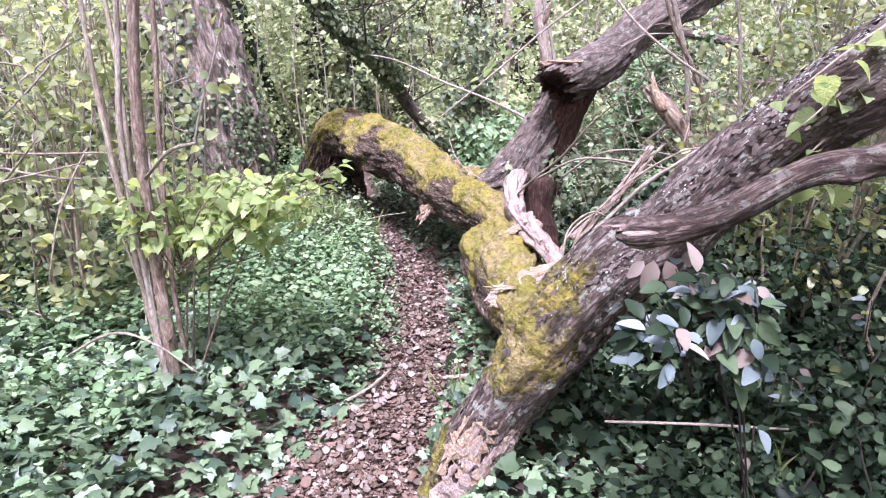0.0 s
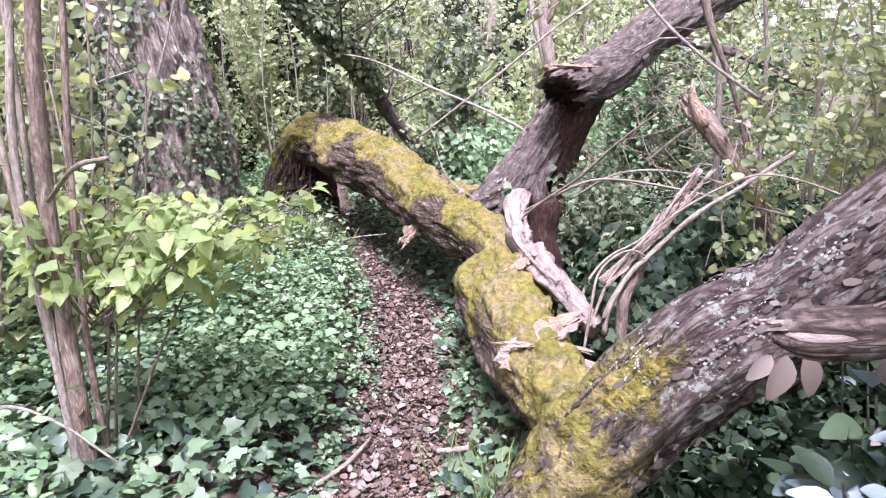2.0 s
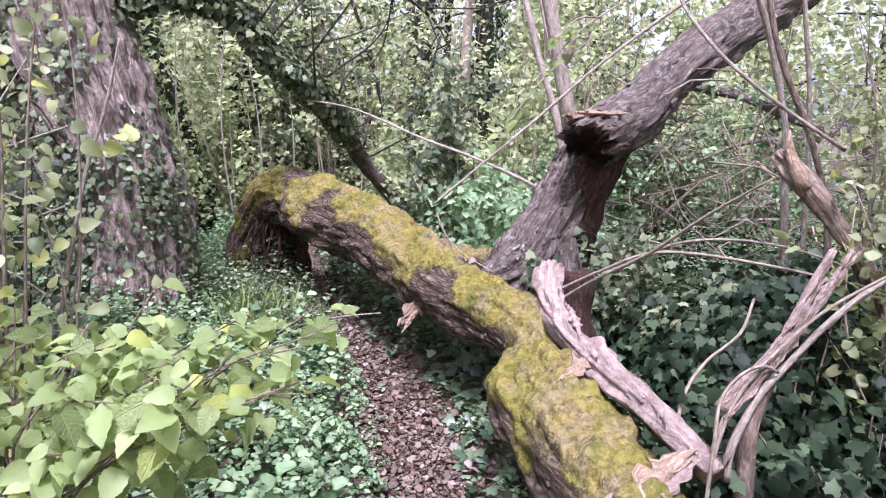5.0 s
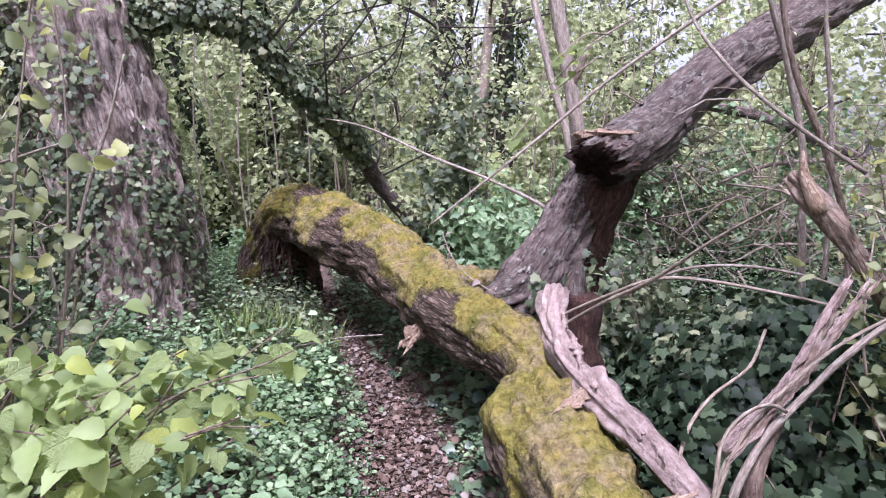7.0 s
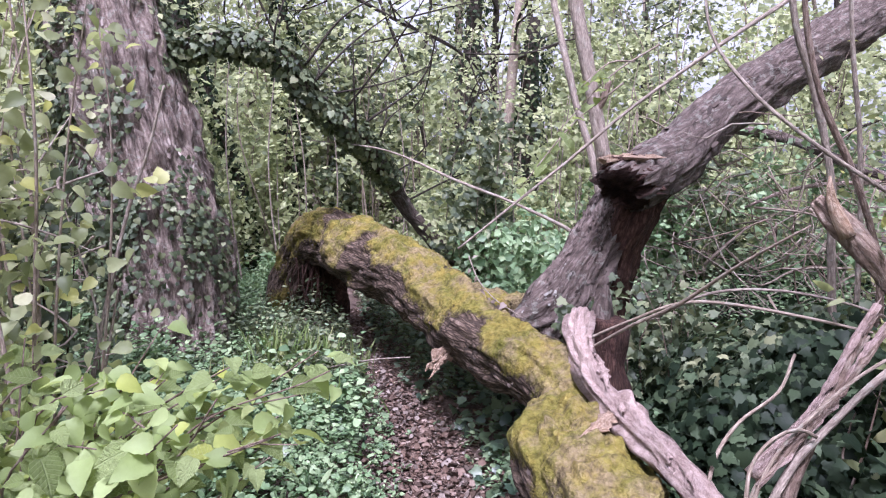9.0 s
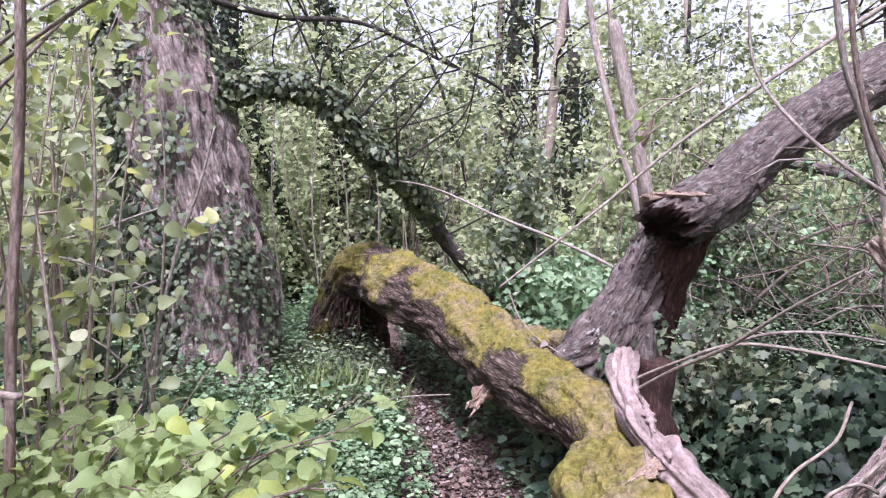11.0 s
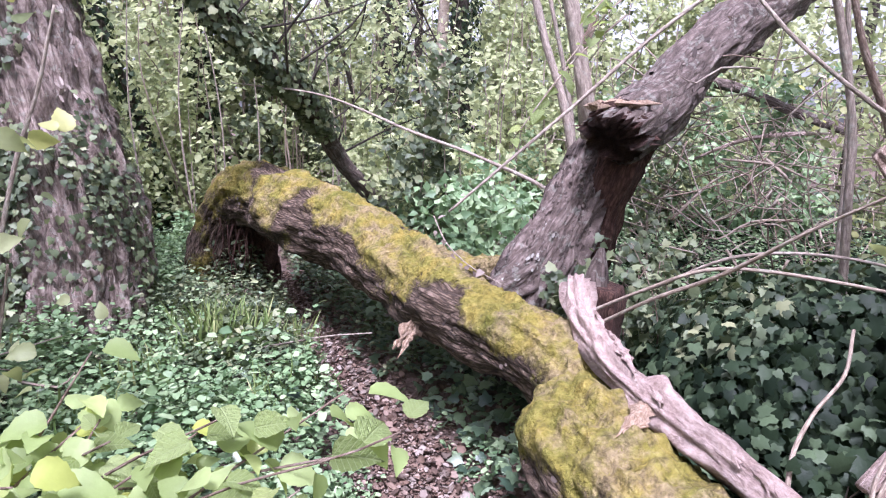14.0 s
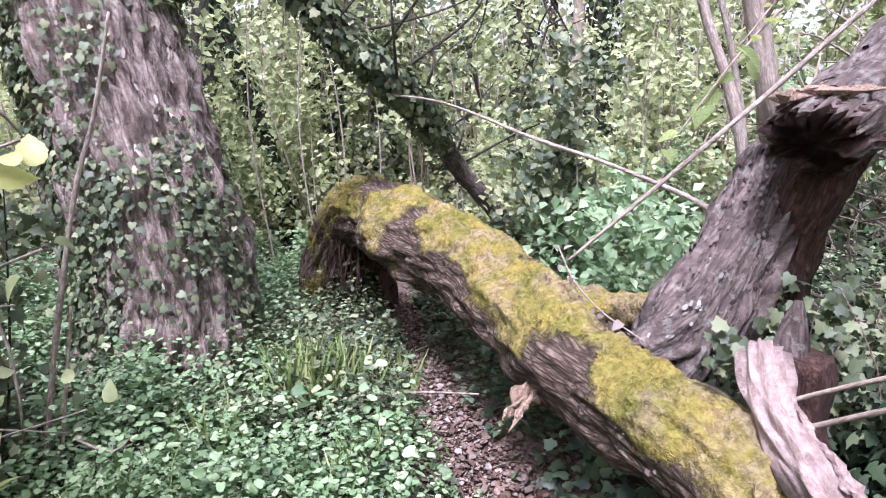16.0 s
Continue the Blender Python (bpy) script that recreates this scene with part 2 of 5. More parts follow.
M_SOIL, _nt, _b = mat("woodland_soil")
_c = coords(_nt)
_col = ramp(_nt, noise_tex(_nt, _c, 22, 8, 0.7), [(0.3, (0.045, 0.03, 0.024)), (0.55, (0.125, 0.084, 0.068)), (0.75, (0.23, 0.165, 0.14))])
_col = mix(_nt, 0.5, _col, ramp(_nt, noise_tex(_nt, _c, 1.7, 3), [(0.3, (0.6, 0.6, 0.6)), (0.7, (1, 1, 1))]), "MULTIPLY")
link(_nt, _col, _b.inputs["Base Color"])
_b.inputs["Roughness"].default_value = 0.95
bump(_nt, _b, noise_tex(_nt, _c, 60, 6, 0.7), 0.8, 0.02)

# ---- shapes ----


def smooth(a, b, v):
    t = np.clip((v - a) / (b - a), 0, 1)
    return t * t * (3 - 2 * t)


def path_mid(y):
    return np.interp(y, [-30, 0, 1.5, 2.15, 2.9, 3.65, 4.5, 5.1, 5.6, 6.7, 8.0, 10, 30], [-3, -0.45, -0.45, -0.39, -0.2, -0.12, -0.15, -0.2, -0.4, -0.62, -0.95, -1.3, -6])


def path_half(y):
    return np.interp(y, [-30, 1.5, 2.15, 2.9, 3.65, 4.5, 5.6, 6.7, 8, 30], [0.35, 0.36, 0.31, 0.22, 0.17, 0.21, 0.17, 0.13, 0.13, 0.13])


def ground_z(x, y):
    x, y = np.asarray(x, float), np.asarray(y, float)
    wave = 0.03 * np.sin(1.7 * x + 0.6 * y) * np.cos(1.3 * y - 0.5 * x) + 0.015 * np.sin(4.1 * x + 2) * np.sin(3.7 * y)
    off = np.abs(x - path_mid(y)) / path_half(y)
    bank = 0.09 * smooth(0.8, 2.2, off)
    mound = 0.5 * np.exp(-(((x - 1.75) / 0.75) ** 2 + ((y - 4.2) / 1.0) ** 2))
    far = 0.35 * smooth(1.5, 5.0, np.abs(x + 0.2)) * smooth(2, 6, y)
    return wave * smooth(0.5, 1.5, off) + bank + mound + far


def rot_from(nrm, tip):
    """Frames with z along nrm and y along tip as near as may be."""
    z = nrm / np.linalg.norm(nrm, axis=1)[:, None]
    x = np.cross(tip, z)
    x /= np.linalg.norm(x, axis=1)[:, None] + 1e-9
    y = np.cross(z, x)
    return np.stack([x, y, z], axis=2)


def poly_mesh(name, verts, faces, material):
    """faces: an array of equal-sided polygons."""
    me = bpy.data.meshes.new(name)
    faces = np.asarray(faces, np.int32)
    n, k = faces.shape
    me.vertices.add(len(verts))
    me.vertices.foreach_set("co", np.asarray(verts, np.float32).ravel())
    me.loops.add(n * k)
    me.loops.foreach_set("vertex_index", faces.ravel())
    me.polygons.add(n)
    me.polygons.foreach_set("loop_start", np.arange(0, n * k, k, dtype=np.int32))
    me.polygons.foreach_set("loop_total", np.full(n, k, np.int32))
    me.update(calc_edges=True)
    me.validate()
    me.materials.append(material)
    return me


def fan(outline, middle):
    v = np.array([middle, *outline], float)
    n = len(outline)
    f = np.array([(0, 1 + i, 1 + (i + 1) % n) for i in range(n)])
    return v, f


# leaf shapes: base at the origin, tip along y, about 1 long
IVY_LEAF = fan([(0, 0, 0), (0.3, -0.14, -0.03), (0.5, 0.12, -0.06), (0.38, 0.3, 0.0), (0.44, 0.56, -0.06), (0.24, 0.6, 0.01), (0, 1.0, -0.1),
                (-0.24, 0.6, 0.01), (-0.44, 0.56, -0.06), (-0.38, 0.3, 0.0), (-0.5, 0.12, -0.06), (-0.3, -0.14, -0.03)], (0, 0.3, 0.05))


def oval_leaf(wide, fold, droop, rows=((0, 0.1), (0.08, 0.6), (0.25, 0.95), (0.45, 1.0), (0.65, 0.8), (0.82, 0.42), (1, 0))):
    v, f = [], []
    for s, w in rows:
        z = -droop * s * s
        v += [(-wide * w, s - 0.05 * w, z + fold * w), (0, s, z), (wide * w, s - 0.05 * w, z + fold * w)]
    for i in range(len(rows) - 1):
        a = 3 * i
        f += [(a, a + 3, a + 1), (a + 3, a + 4, a + 1), (a + 1, a + 4, a + 2), (a + 4, a + 5, a + 2)]
    return np.array(v, float), np.array(f)


HAZEL_LEAF = oval_leaf(0.36, 0.15, 0.38, ((0, 0.12), (0.06, 0.62), (0.16, 0.82), (0.2, 0.95), (0.36, 0.98), (0.4, 1.08), (0.55, 0.88), (0.6, 0.92), (0.74, 0.5), (0.78, 0.52), (0.9, 0.16), (1, 0)))
SMOOTH_LEAF = oval_leaf(0.27, 0.1, 0.3, ((0, 0.06), (0.12, 0.5), (0.3, 0.9), (0.48, 1.0), (0.68, 0.78), (0.85, 0.38), (1, 0)))
HERB_LEAF = oval_leaf(0.26, 0.06, 0.2, ((0, 0), (0.3, 0.9), (0.65, 0.8), (1, 0)))
DRY_LEAF = oval_leaf(0.33, 0.16, -0.25, ((0, 0), (0.3, 0.95), (0.7, 0.75), (1, 0)))
FAR_LEAF = (np.array([(0, 0, 0), (0.38, 0.45, 0.08), (0, 1, -0.15), (-0.38, 0.45, 0.08)], float), np.array([(0, 1, 2), (0, 2, 3)]))
BLADE = (np.array([(-0.02, 0, 0), (0.02, 0, 0), (-0.02, 0.45, 0.06), (0.02, 0.45, 0.06), (-0.012, 0.8, 0.0), (0.012, 0.8, 0.0), (0, 1, -0.12)], float),
         np.array([(0, 1, 2), (1, 3, 2), (2, 3, 4), (3, 5, 4), (4, 5, 6)]))
TUFT = (np.array([(-0.16, 0, 0), (0.16, 0, 0), (0, 1, 0.0)], float), np.array([(0, 1, 2)]))


def scatter(name, shape, places, frames, sizes, material):
    """One mesh with a leaf of that shape at every place."""
    v, f = shape
    verts = places[:, None, :] + np.einsum("mij,nj->mni", frames, v) * sizes[:, None, None]
    faces = f[None] + (np.arange(len(places)) * len(v))[:, None, None]
    return poly_mesh(name, verts.reshape(-1, 3), faces.reshape(-1, 3), material)


def tilted(n, spread, rng, up=(0, 0, 1)):
    """n random frames whose normals stray from up, with the tips all round."""
    nrm = np.asarray(up, float) + spread * rng.normal(size=(n, 3))
    return rot_from(nrm, rng.normal(size=(n, 3)))


def curve_points(ctrl, step):
    """Catmull-Rom through the control points: rows of x, y, z, radius."""
    p = np.array(ctrl, float)
    p = np.vstack([2 * p[0] - p[1], p, 2 * p[-1] - p[-2]])
    out = []
    for i in range(1, len(p) - 2):
        n = max(2, int(np.linalg.norm(p[i + 1, :3] - p[i, :3]) / step))
        for t in np.linspace(0, 1, n, endpoint=False):
            a, b, c, d = p[i - 1], p[i], p[i + 1], p[i + 2]
            out.append(0.5 * (2 * b + (c - a) * t + (2 * a - 5 * b + 4 * c - d) * t * t + (3 * b - a - 3 * c + d) * t ** 3))
    out.append(p[-2])
    out = np.array(out)
    out[:, 3] = np.maximum(out[:, 3], 0.001)
    return out


BARE = (((-0.97, 7.25, 1.2), 0.2, 1.0), ((0.2, 5.2, 0.76), 0.09, 1.2), ((-0.05, 5.0, 0.45), 0.3, 0.7), ((0.47, 3.75, 0.6), 0.14, 0.9), ((-0.75, 6.55, 0.98), 0.15, 0.9), ((0.02, 4.72, 0.68), 0.11, 0.9), ((-0.42, 5.9, 0.72), 0.2, 0.8), ((0.2, 4.45, 0.5), 0.17, 0.7), ((-0.06, 5.75, 0.98), 0.1, 0.7), ((0.13, 2.02, 0.2), 0.17, 1.4))


def moss_amount(p, nz):
    """How mossy a place on a log is, 0 to 1: on top, in patches, bare where the bark was rubbed off."""
    v = 0.42 + 0.62 * nz + 0.55 * noise.noise((p[0] * 2.6, p[1] * 2.6, p[2] * 2.6)) + 0.35 * noise.noise((p[0] * 8, p[1] * 8, p[2] * 8))
    v += 0.3 * math.exp(-((p[1] - 3.5) / 0.35) ** 2)
    for q, wide, much in BARE:
        v -= much * math.exp(-((p[0] - q[0]) ** 2 + (p[1] - q[1]) ** 2 + (p[2] - q[2]) ** 2) / wide ** 2)
    return min(1.0, max(0.0, v))


def tube(name, ctrl, material, sides=10, step=0.05, lumps=0.0, ridges=0.0, knots=(), hollow=False, jag=0.0, seed=0, ridge_n=9.0, mossy=None, inner_material=None, lip=0.0, moss_top=99.0, moss_dir=np.array((0.0, 0.0, 1.0))):
    """A limb along control points (x, y, z, radius). lumps: broad unevenness, ridges: bark furrows, knots: (place along 0..1, angle, height, width);
    hollow and jag: a broken open end at the first point."""
    c = curve_points(ctrl, step)
    n = len(c)
    tan = np.gradient(c[:, :3], axis=0)
    tan /= np.linalg.norm(tan, axis=1)[:, None]
    side = np.cross(tan[0], (0.13, 0.2, 0.97))
    side /= np.linalg.norm(side)
    length = np.concatenate([[0], np.cumsum(np.linalg.norm(np.diff(c[:, :3], axis=0), axis=1))])
    ang = np.linspace(0, 2 * np.pi, sides, endpoint=False)
    verts, grain, moss = [], [], []
    o = seed * 7.31
    for i in range(n):
        side = side - tan[i] * (side @ tan[i])
        side /= np.linalg.norm(side)
        up = np.cross(tan[i], side)
        for a in ang:
            ca, sa, r = math.cos(a), math.sin(a), c[i, 3]
            g = (ca * r, sa * r, length[i])
            if lumps:
                r *= 1 + lumps * noise.noise((ca * 0.9 + o, sa * 0.9, length[i] * 2.2)) + 0.5 * lumps * noise.noise((ca * 2 + o, sa * 2, length[i] * 6))
            if ridges:
                r += ridges * c[i, 3] * (abs(noise.noise((ca * ridge_n * 0.4 + o, sa * ridge_n * 0.4, length[i] * 2.6))) * 2 - 0.4)
                r += ridges * 0.5 * c[i, 3] * noise.noise((ca * ridge_n + o, sa * ridge_n, length[i] * 9))
            for k, ka, kh, kw in knots:
                d2 = ((length[i] - k * length[-1]) / kw) ** 2 + ((math.atan2(math.sin(a - ka), math.cos(a - ka)) * c[i, 3]) / kw) ** 2
                r += kh * math.exp(-d2)
            p = c[i, :3] + side * (ca * r) + up * (sa * r)
            if jag and i < 3:
                out_z = side[2] * ca + up[2] * sa
                p = p + tan[i] * ((jag * (0.6 * noise.noise((ca * 3 + o, sa * 3, 1.7)) + 0.7 * noise.noise((ca * 9 + o, sa * 9, 4))) - lip * out_z) * (1 - i / 3))
            if mossy is not None:
                moss.append(moss_amount(p, float((side * ca + up * sa) @ moss_dir)) + mossy - 3.0 * max(0.0, p[2] - moss_top))
                if moss[-1] > 0.5:
                    p = p + (side * ca + up * sa) * min(1.0, 2 * moss[-1] - 1) * (0.014 + 0.03 * noise.noise((p[0] * 13, p[1] * 13, p[2] * 13)) + 0.018 * noise.noise((p[0] * 36, p[1] * 36, p[2] * 36)))
            verts.append(p)
            grain.append((g[0], g[1], g[2] * 0.3))
    faces = []
    for i in range(n - 1):
        for j in range(sides):
            k = (j + 1) % sides
            faces.append((i * sides + j, i * sides + k, (i + 1) * sides + k, (i + 1) * sides + j))
    me = bpy.data.meshes.new(name)
    start = list(range(sides))
    if hollow:
        inner = []
        for ring, (shrink, deep) in enumerate(((0.9, -0.02), (0.7, -0.07), (0.5, -0.03), (0.25, -0.09), (0.03, -0.05))):
            base = len(verts)
            for j in range(sides):
                q = c[0, :3] + (np.array(verts[j]) - c[0, :3]) * shrink + tan[0] * c[0, 3] * (3 * deep + 0.45 * noise.noise((j * 0.9, ring * 1.7, o)))
                verts.append(q)
                grain.append((ang[j] * 0.1, shrink, deep))
            prev = start if ring == 0 else inner
            inner = list(range(base, base + sides))
            for j in range(sides):
                k = (j + 1) % sides
                faces.append((prev[k], prev[j], inner[j], inner[k]))
        start = inner
    else:
        faces.append(tuple(reversed(start)))
    faces.append(tuple(range((n - 1) * sides, n * sides)))
    me.from_pydata([tuple(v) for v in verts], [], faces)
    at = me.attributes.new("grain", "FLOAT_VECTOR", "POINT")
    at.data.foreach_set("vector", np.array(grain, np.float32).ravel())
    me.materials.append(material)
    if moss:
        moss += [0.0] * (len(verts) - len(moss))
        me.attributes.new("moss", "FLOAT", "POINT").data.foreach_set("value", moss)
    if inner_material:
        me.materials.append(inner_material)
        first = (n - 1) * sides
        for f in list(me.polygons)[first:first + 5 * sides + 1]:
            f.material_index = 1
    me.polygons.foreach_set("use_smooth", [True] * len(me.polygons))
    me.update()
    return me


def splinter(name, line, wide, thick, material, seed=0, ragged=0.35, flat=(0, 0, 1)):
    """A torn flat piece of wood along a line of points, with frayed ends and edges."""
    rng = np.random.default_rng(900 + seed)
    c = curve_points([(*p, 1.0) for p in line], 0.018)[:, :3]
    n = len(c)
    tan = np.gradient(c, axis=0)
    tan /= np.linalg.norm(tan, axis=1)[:, None]
    verts, grain, faces = [], [], []
    k = 6
    for i in range(n):
        s = i / (n - 1)
        w = wide * (0.35 + 0.65 * math.sin(math.pi * min(1, 0.12 + s * 0.85))) * (1 + ragged * rng.normal())
        side = np.cross(tan[i], flat)
        side /= np.linalg.norm(side) + 1e-9
        up = np.cross(side, tan[i])
        for j in range(k):
            a = 2 * math.pi * j / k
            off = side * (math.cos(a) * w * (1 + 0.25 * rng.normal())) + up * (math.sin(a) * thick * (1 + 0.5 * rng.normal()))
            verts.append(c[i] + off + tan[i] * (0.02 * rng.normal() if i in (0, n - 1) else 0))
            grain.append((math.cos(a) * w, math.sin(a) * w, 0.25 * s * n * 0.018))
    for i in range(n - 1):
        for j in range(k):
            q = (j + 1) % k
            faces.append((i * k + j, i * k + q, (i + 1) * k + q, (i + 1) * k + j))
    faces += [tuple(reversed(range(k))), tuple(range((n - 1) * k, n * k))]
    me = bpy.data.meshes.new(name)
    me.from_pydata([tuple(v) for v in verts], [], faces)
    me.attributes.new("grain", "FLOAT_VECTOR", "POINT").data.foreach_set("vector", np.array(grain, np.float32).ravel())
    me.materials.append(material)
    me.update()
    return me


def thing(name, label, category, place=(0, 0, 0), group="", kind=""):
    ob = new(name)
    ob.location = place
    return tagged(ob, label, category, group, kind)


def part(name, me, parent, label="", kind=""):
    """A mesh in world coordinates (for a thing that stands at the origin) linked under it."""
    ob = new(name, me)
    ob.parent = parent
    if parent is not None and parent.type == "EMPTY":
        ob.matrix_parent_inverse = Matrix.Translation(-parent.location)
    return tagged(ob, label, "", "", kind)


def leaf_parts(name, shape, material, places, frames, sizes, parents):
    """Single leaves, each an object of its own on one shared mesh, under one parent or each under its own stem."""
    me = poly_mesh(name, shape[0], shape[1], material)
    for k, (p, r, s) in enumerate(zip(places, frames, sizes)):
        parent = parents[k] if isinstance(parents, list) else parents
        ob = new(name, me)
        ob.parent = parent
        off = Matrix.Translation(-parent.location) if parent.type == "EMPTY" else Matrix()
        ob.matrix_basis = off @ Matrix.Translation(p) @ Matrix(r.tolist()).to_4x4() @ Matrix.Diagonal((s, s, s, 1))


# ---- ground ----


def build_ground():
    def axis(lo, hi, fine, far):
        mid = np.arange(lo, hi + 1e-6, fine)
        grow = np.cumsum(fine * 1.22 ** np.arange(1, 60))
        grow = grow[grow < far]
        return np.concatenate([lo - grow[::-1], mid, hi + grow])
    xs, ys = axis(-3.2, 3.2, 0.05, 900), axis(0.6, 9.0, 0.05, 900)
    gx, gy = np.meshgrid(xs, ys)
    rng = np.random.default_rng(3)
    near = (np.abs(gx) < 4) & (gy > 0) & (gy < 10)
    gz = ground_z(gx, gy) + near * rng.normal(0, 0.006, gx.shape)
    nx, ny = len(xs), len(ys)
    idx = np.arange(nx * ny).reshape(ny, nx)
    faces = np.stack([idx[:-1, :-1], idx[:-1, 1:], idx[1:, 1:], idx[1:, :-1]], axis=-1).reshape(-1, 4)
    me = poly_mesh("ground", np.stack([gx, gy, gz], axis=-1).reshape(-1, 3), faces, M_SOIL)
    me.polygons.foreach_set("use_smooth", [True] * len(me.polygons))
    tagged(new("ground", me), "brown woodland soil with a narrow trodden path", "ground", "", "structure")


build_ground()


def off_path(x, y):
    return np.abs(x - path_mid(y)) / path_half(y)


def litter():
    rng = np.random.default_rng(5)
    n = 28000
    y = 0.9 + 7.6 * rng.random(n) ** 1.6
    x = path_mid(y) + path_half(y) * rng.normal(0, 0.85, n)
    z = ground_z(x, y) + rng.uniform(0.001, 0.008, n)
    s = rng.uniform(0.014, 0.042, n) * np.where(rng.random(n) < 0.1, 1.7, 1)
    me = scatter("leaf_litter", DRY_LEAF, np.stack([x, y, z], 1), tilted(n, 0.2, rng), s, M_LITTER)
    tagged(new("leaf_litter", me), "pinkish brown dry leaf litter trodden into the path", "leaf litter", "", "stuff")
    m = 1300
    y = 1.2 + 5.5 * rng.random(m) ** 1.5
    x = path_mid(y) + path_half(y) * rng.normal(0, 0.8, m)
    me = scatter("fallen_leaves", DRY_LEAF, np.stack([x, y, ground_z(x, y) + rng.uniform(0.008, 0.022, m)], 1), tilted(m, 0.35, rng), rng.uniform(0.025, 0.066, m), M_PINK)
    tagged(new("fallen_leaves", me), "pale pinkish dry leaves scattered on the path", "leaf litter", "", "stuff")
    m = 22000
    x, y = rng.normal(0, 4.0, m), rng.normal(4.5, 5.0, m)
    z = ground_z(x, y) + rng.uniform(0.004, 0.02, m)
    me = scatter("forest_floor_leaves", DRY_LEAF, np.stack([x, y, z], 1), tilted(m, 0.4, rng), rng.uniform(0.03, 0.07, m), M_LITTER)
    tagged(new("forest_floor_leaves", me), "brown fallen leaves lying between the woodland plants", "leaf litter", "", "stuff")


litter()

# ---- the fallen tree ----
LOG = [(-1.64, 8.0, -0.2, 0.25), (-1.6, 7.98, 0.22, 0.22), (-1.48, 7.9, 0.6, 0.215), (-1.27, 7.75, 0.86, 0.24), (-1.03, 7.48, 0.9, 0.262), (-0.72, 6.9, 0.85, 0.262), (-0.28, 6.1, 0.76, 0.24),
       (-0.03, 5.4, 0.67, 0.22), (0.13, 4.85, 0.635, 0.188), (0.285, 4.42, 0.645, 0.168), (0.37, 4.24, 0.625, 0.155), (0.43, 4.08, 0.59, 0.118), (0.4, 3.97, 0.55, 0.135), (0.325, 3.84, 0.515, 0.19), (0.325, 3.65, 0.49, 0.192), (0.36, 3.3, 0.45, 0.185),
       (0.4, 2.95, 0.44, 0.165), (0.42, 2.6, 0.46, 0.135), (0.4, 2.25, 0.55, 0.12)]
# solid rotten tube whose dark colour paints the shade inside the hollow foot
DARK_CAVITY = [(-1.2, 8.02, -0.1, 0.2), (-1.22, 7.98, 0.3, 0.19), (-1.2, 7.85, 0.62, 0.2), (-1.08, 7.6, 0.82, 0.16)]
SIDE = [(0.3, 4.88, 0.42, 0.12), (0.42, 4.92, 0.62, 0.165), (0.53, 4.99, 0.78, 0.185), (0.64, 5.06, 0.93, 0.172), (0.75, 5.13, 1.09, 0.155), (0.83, 5.2, 1.22, 0.148), (0.91, 5.26, 1.35, 0.14), (1.0, 5.32, 1.45, 0.12), (1.12, 5.34, 1.58, 0.09)]
FLARE = [(0.26, 4.82, 0.74, 0.05), (0.4, 4.86, 0.79, 0.085), (0.52, 4.92, 0.86, 0.1), (0.62, 5.0, 1.0, 0.08), (0.68, 5.06, 1.1, 0.05)]
# dark tube laid over the trunk's side as painted shade below the overhang
SHADED_SIDE = [(0.84, 5.18, 0.55, 0.1), (0.88, 5.14, 0.9, 0.11), (0.94, 5.12, 1.15, 0.115), (1.0, 5.1, 1.35, 0.12), (1.08, 5.12, 1.52, 0.1)]
UPPER = [(0.85, 4.85, 1.5, 0.145), (1.0, 4.98, 1.56, 0.16), (1.25, 5.2, 1.68, 0.165), (1.55, 5.45, 1.9, 0.16), (1.95, 5.75, 2.13, 0.168), (2.55, 6.15, 2.44, 0.18), (3.6, 6.8, 3.0, 0.2), (5.6, 8.0, 4.1, 0.24)]
LIMB = [(0.03, 2.16, -0.1, 0.13), (0.09, 2.15, 0.1, 0.118), (0.205, 2.11, 0.38, 0.116), (0.33, 2.07, 0.6, 0.13), (0.45, 2.02, 0.8, 0.136), (0.57, 1.96, 0.98, 0.126),
        (0.69, 1.9, 1.1, 0.112), (0.84, 1.8, 1.31, 0.1), (0.97, 1.72, 1.46, 0.1), (1.09, 1.63, 1.58, 0.105), (1.6, 1.45, 2.0, 0.13), (2.4, 1.0, 2.7, 0.13)]
BRANCH = [(0.435, 1.53, 1.185, 0.022), (0.471, 1.5, 1.189, 0.034), (0.554, 1.47, 1.206, 0.034), (0.664, 1.43, 1.255, 0.031), (0.767, 1.4, 1.328, 0.03), (0.831, 1.39, 1.357, 0.033), (0.954, 1.38, 1.377, 0.031), (1.165, 1.38, 1.425, 0.033), (1.487, 1.42, 1.5, 0.034)]


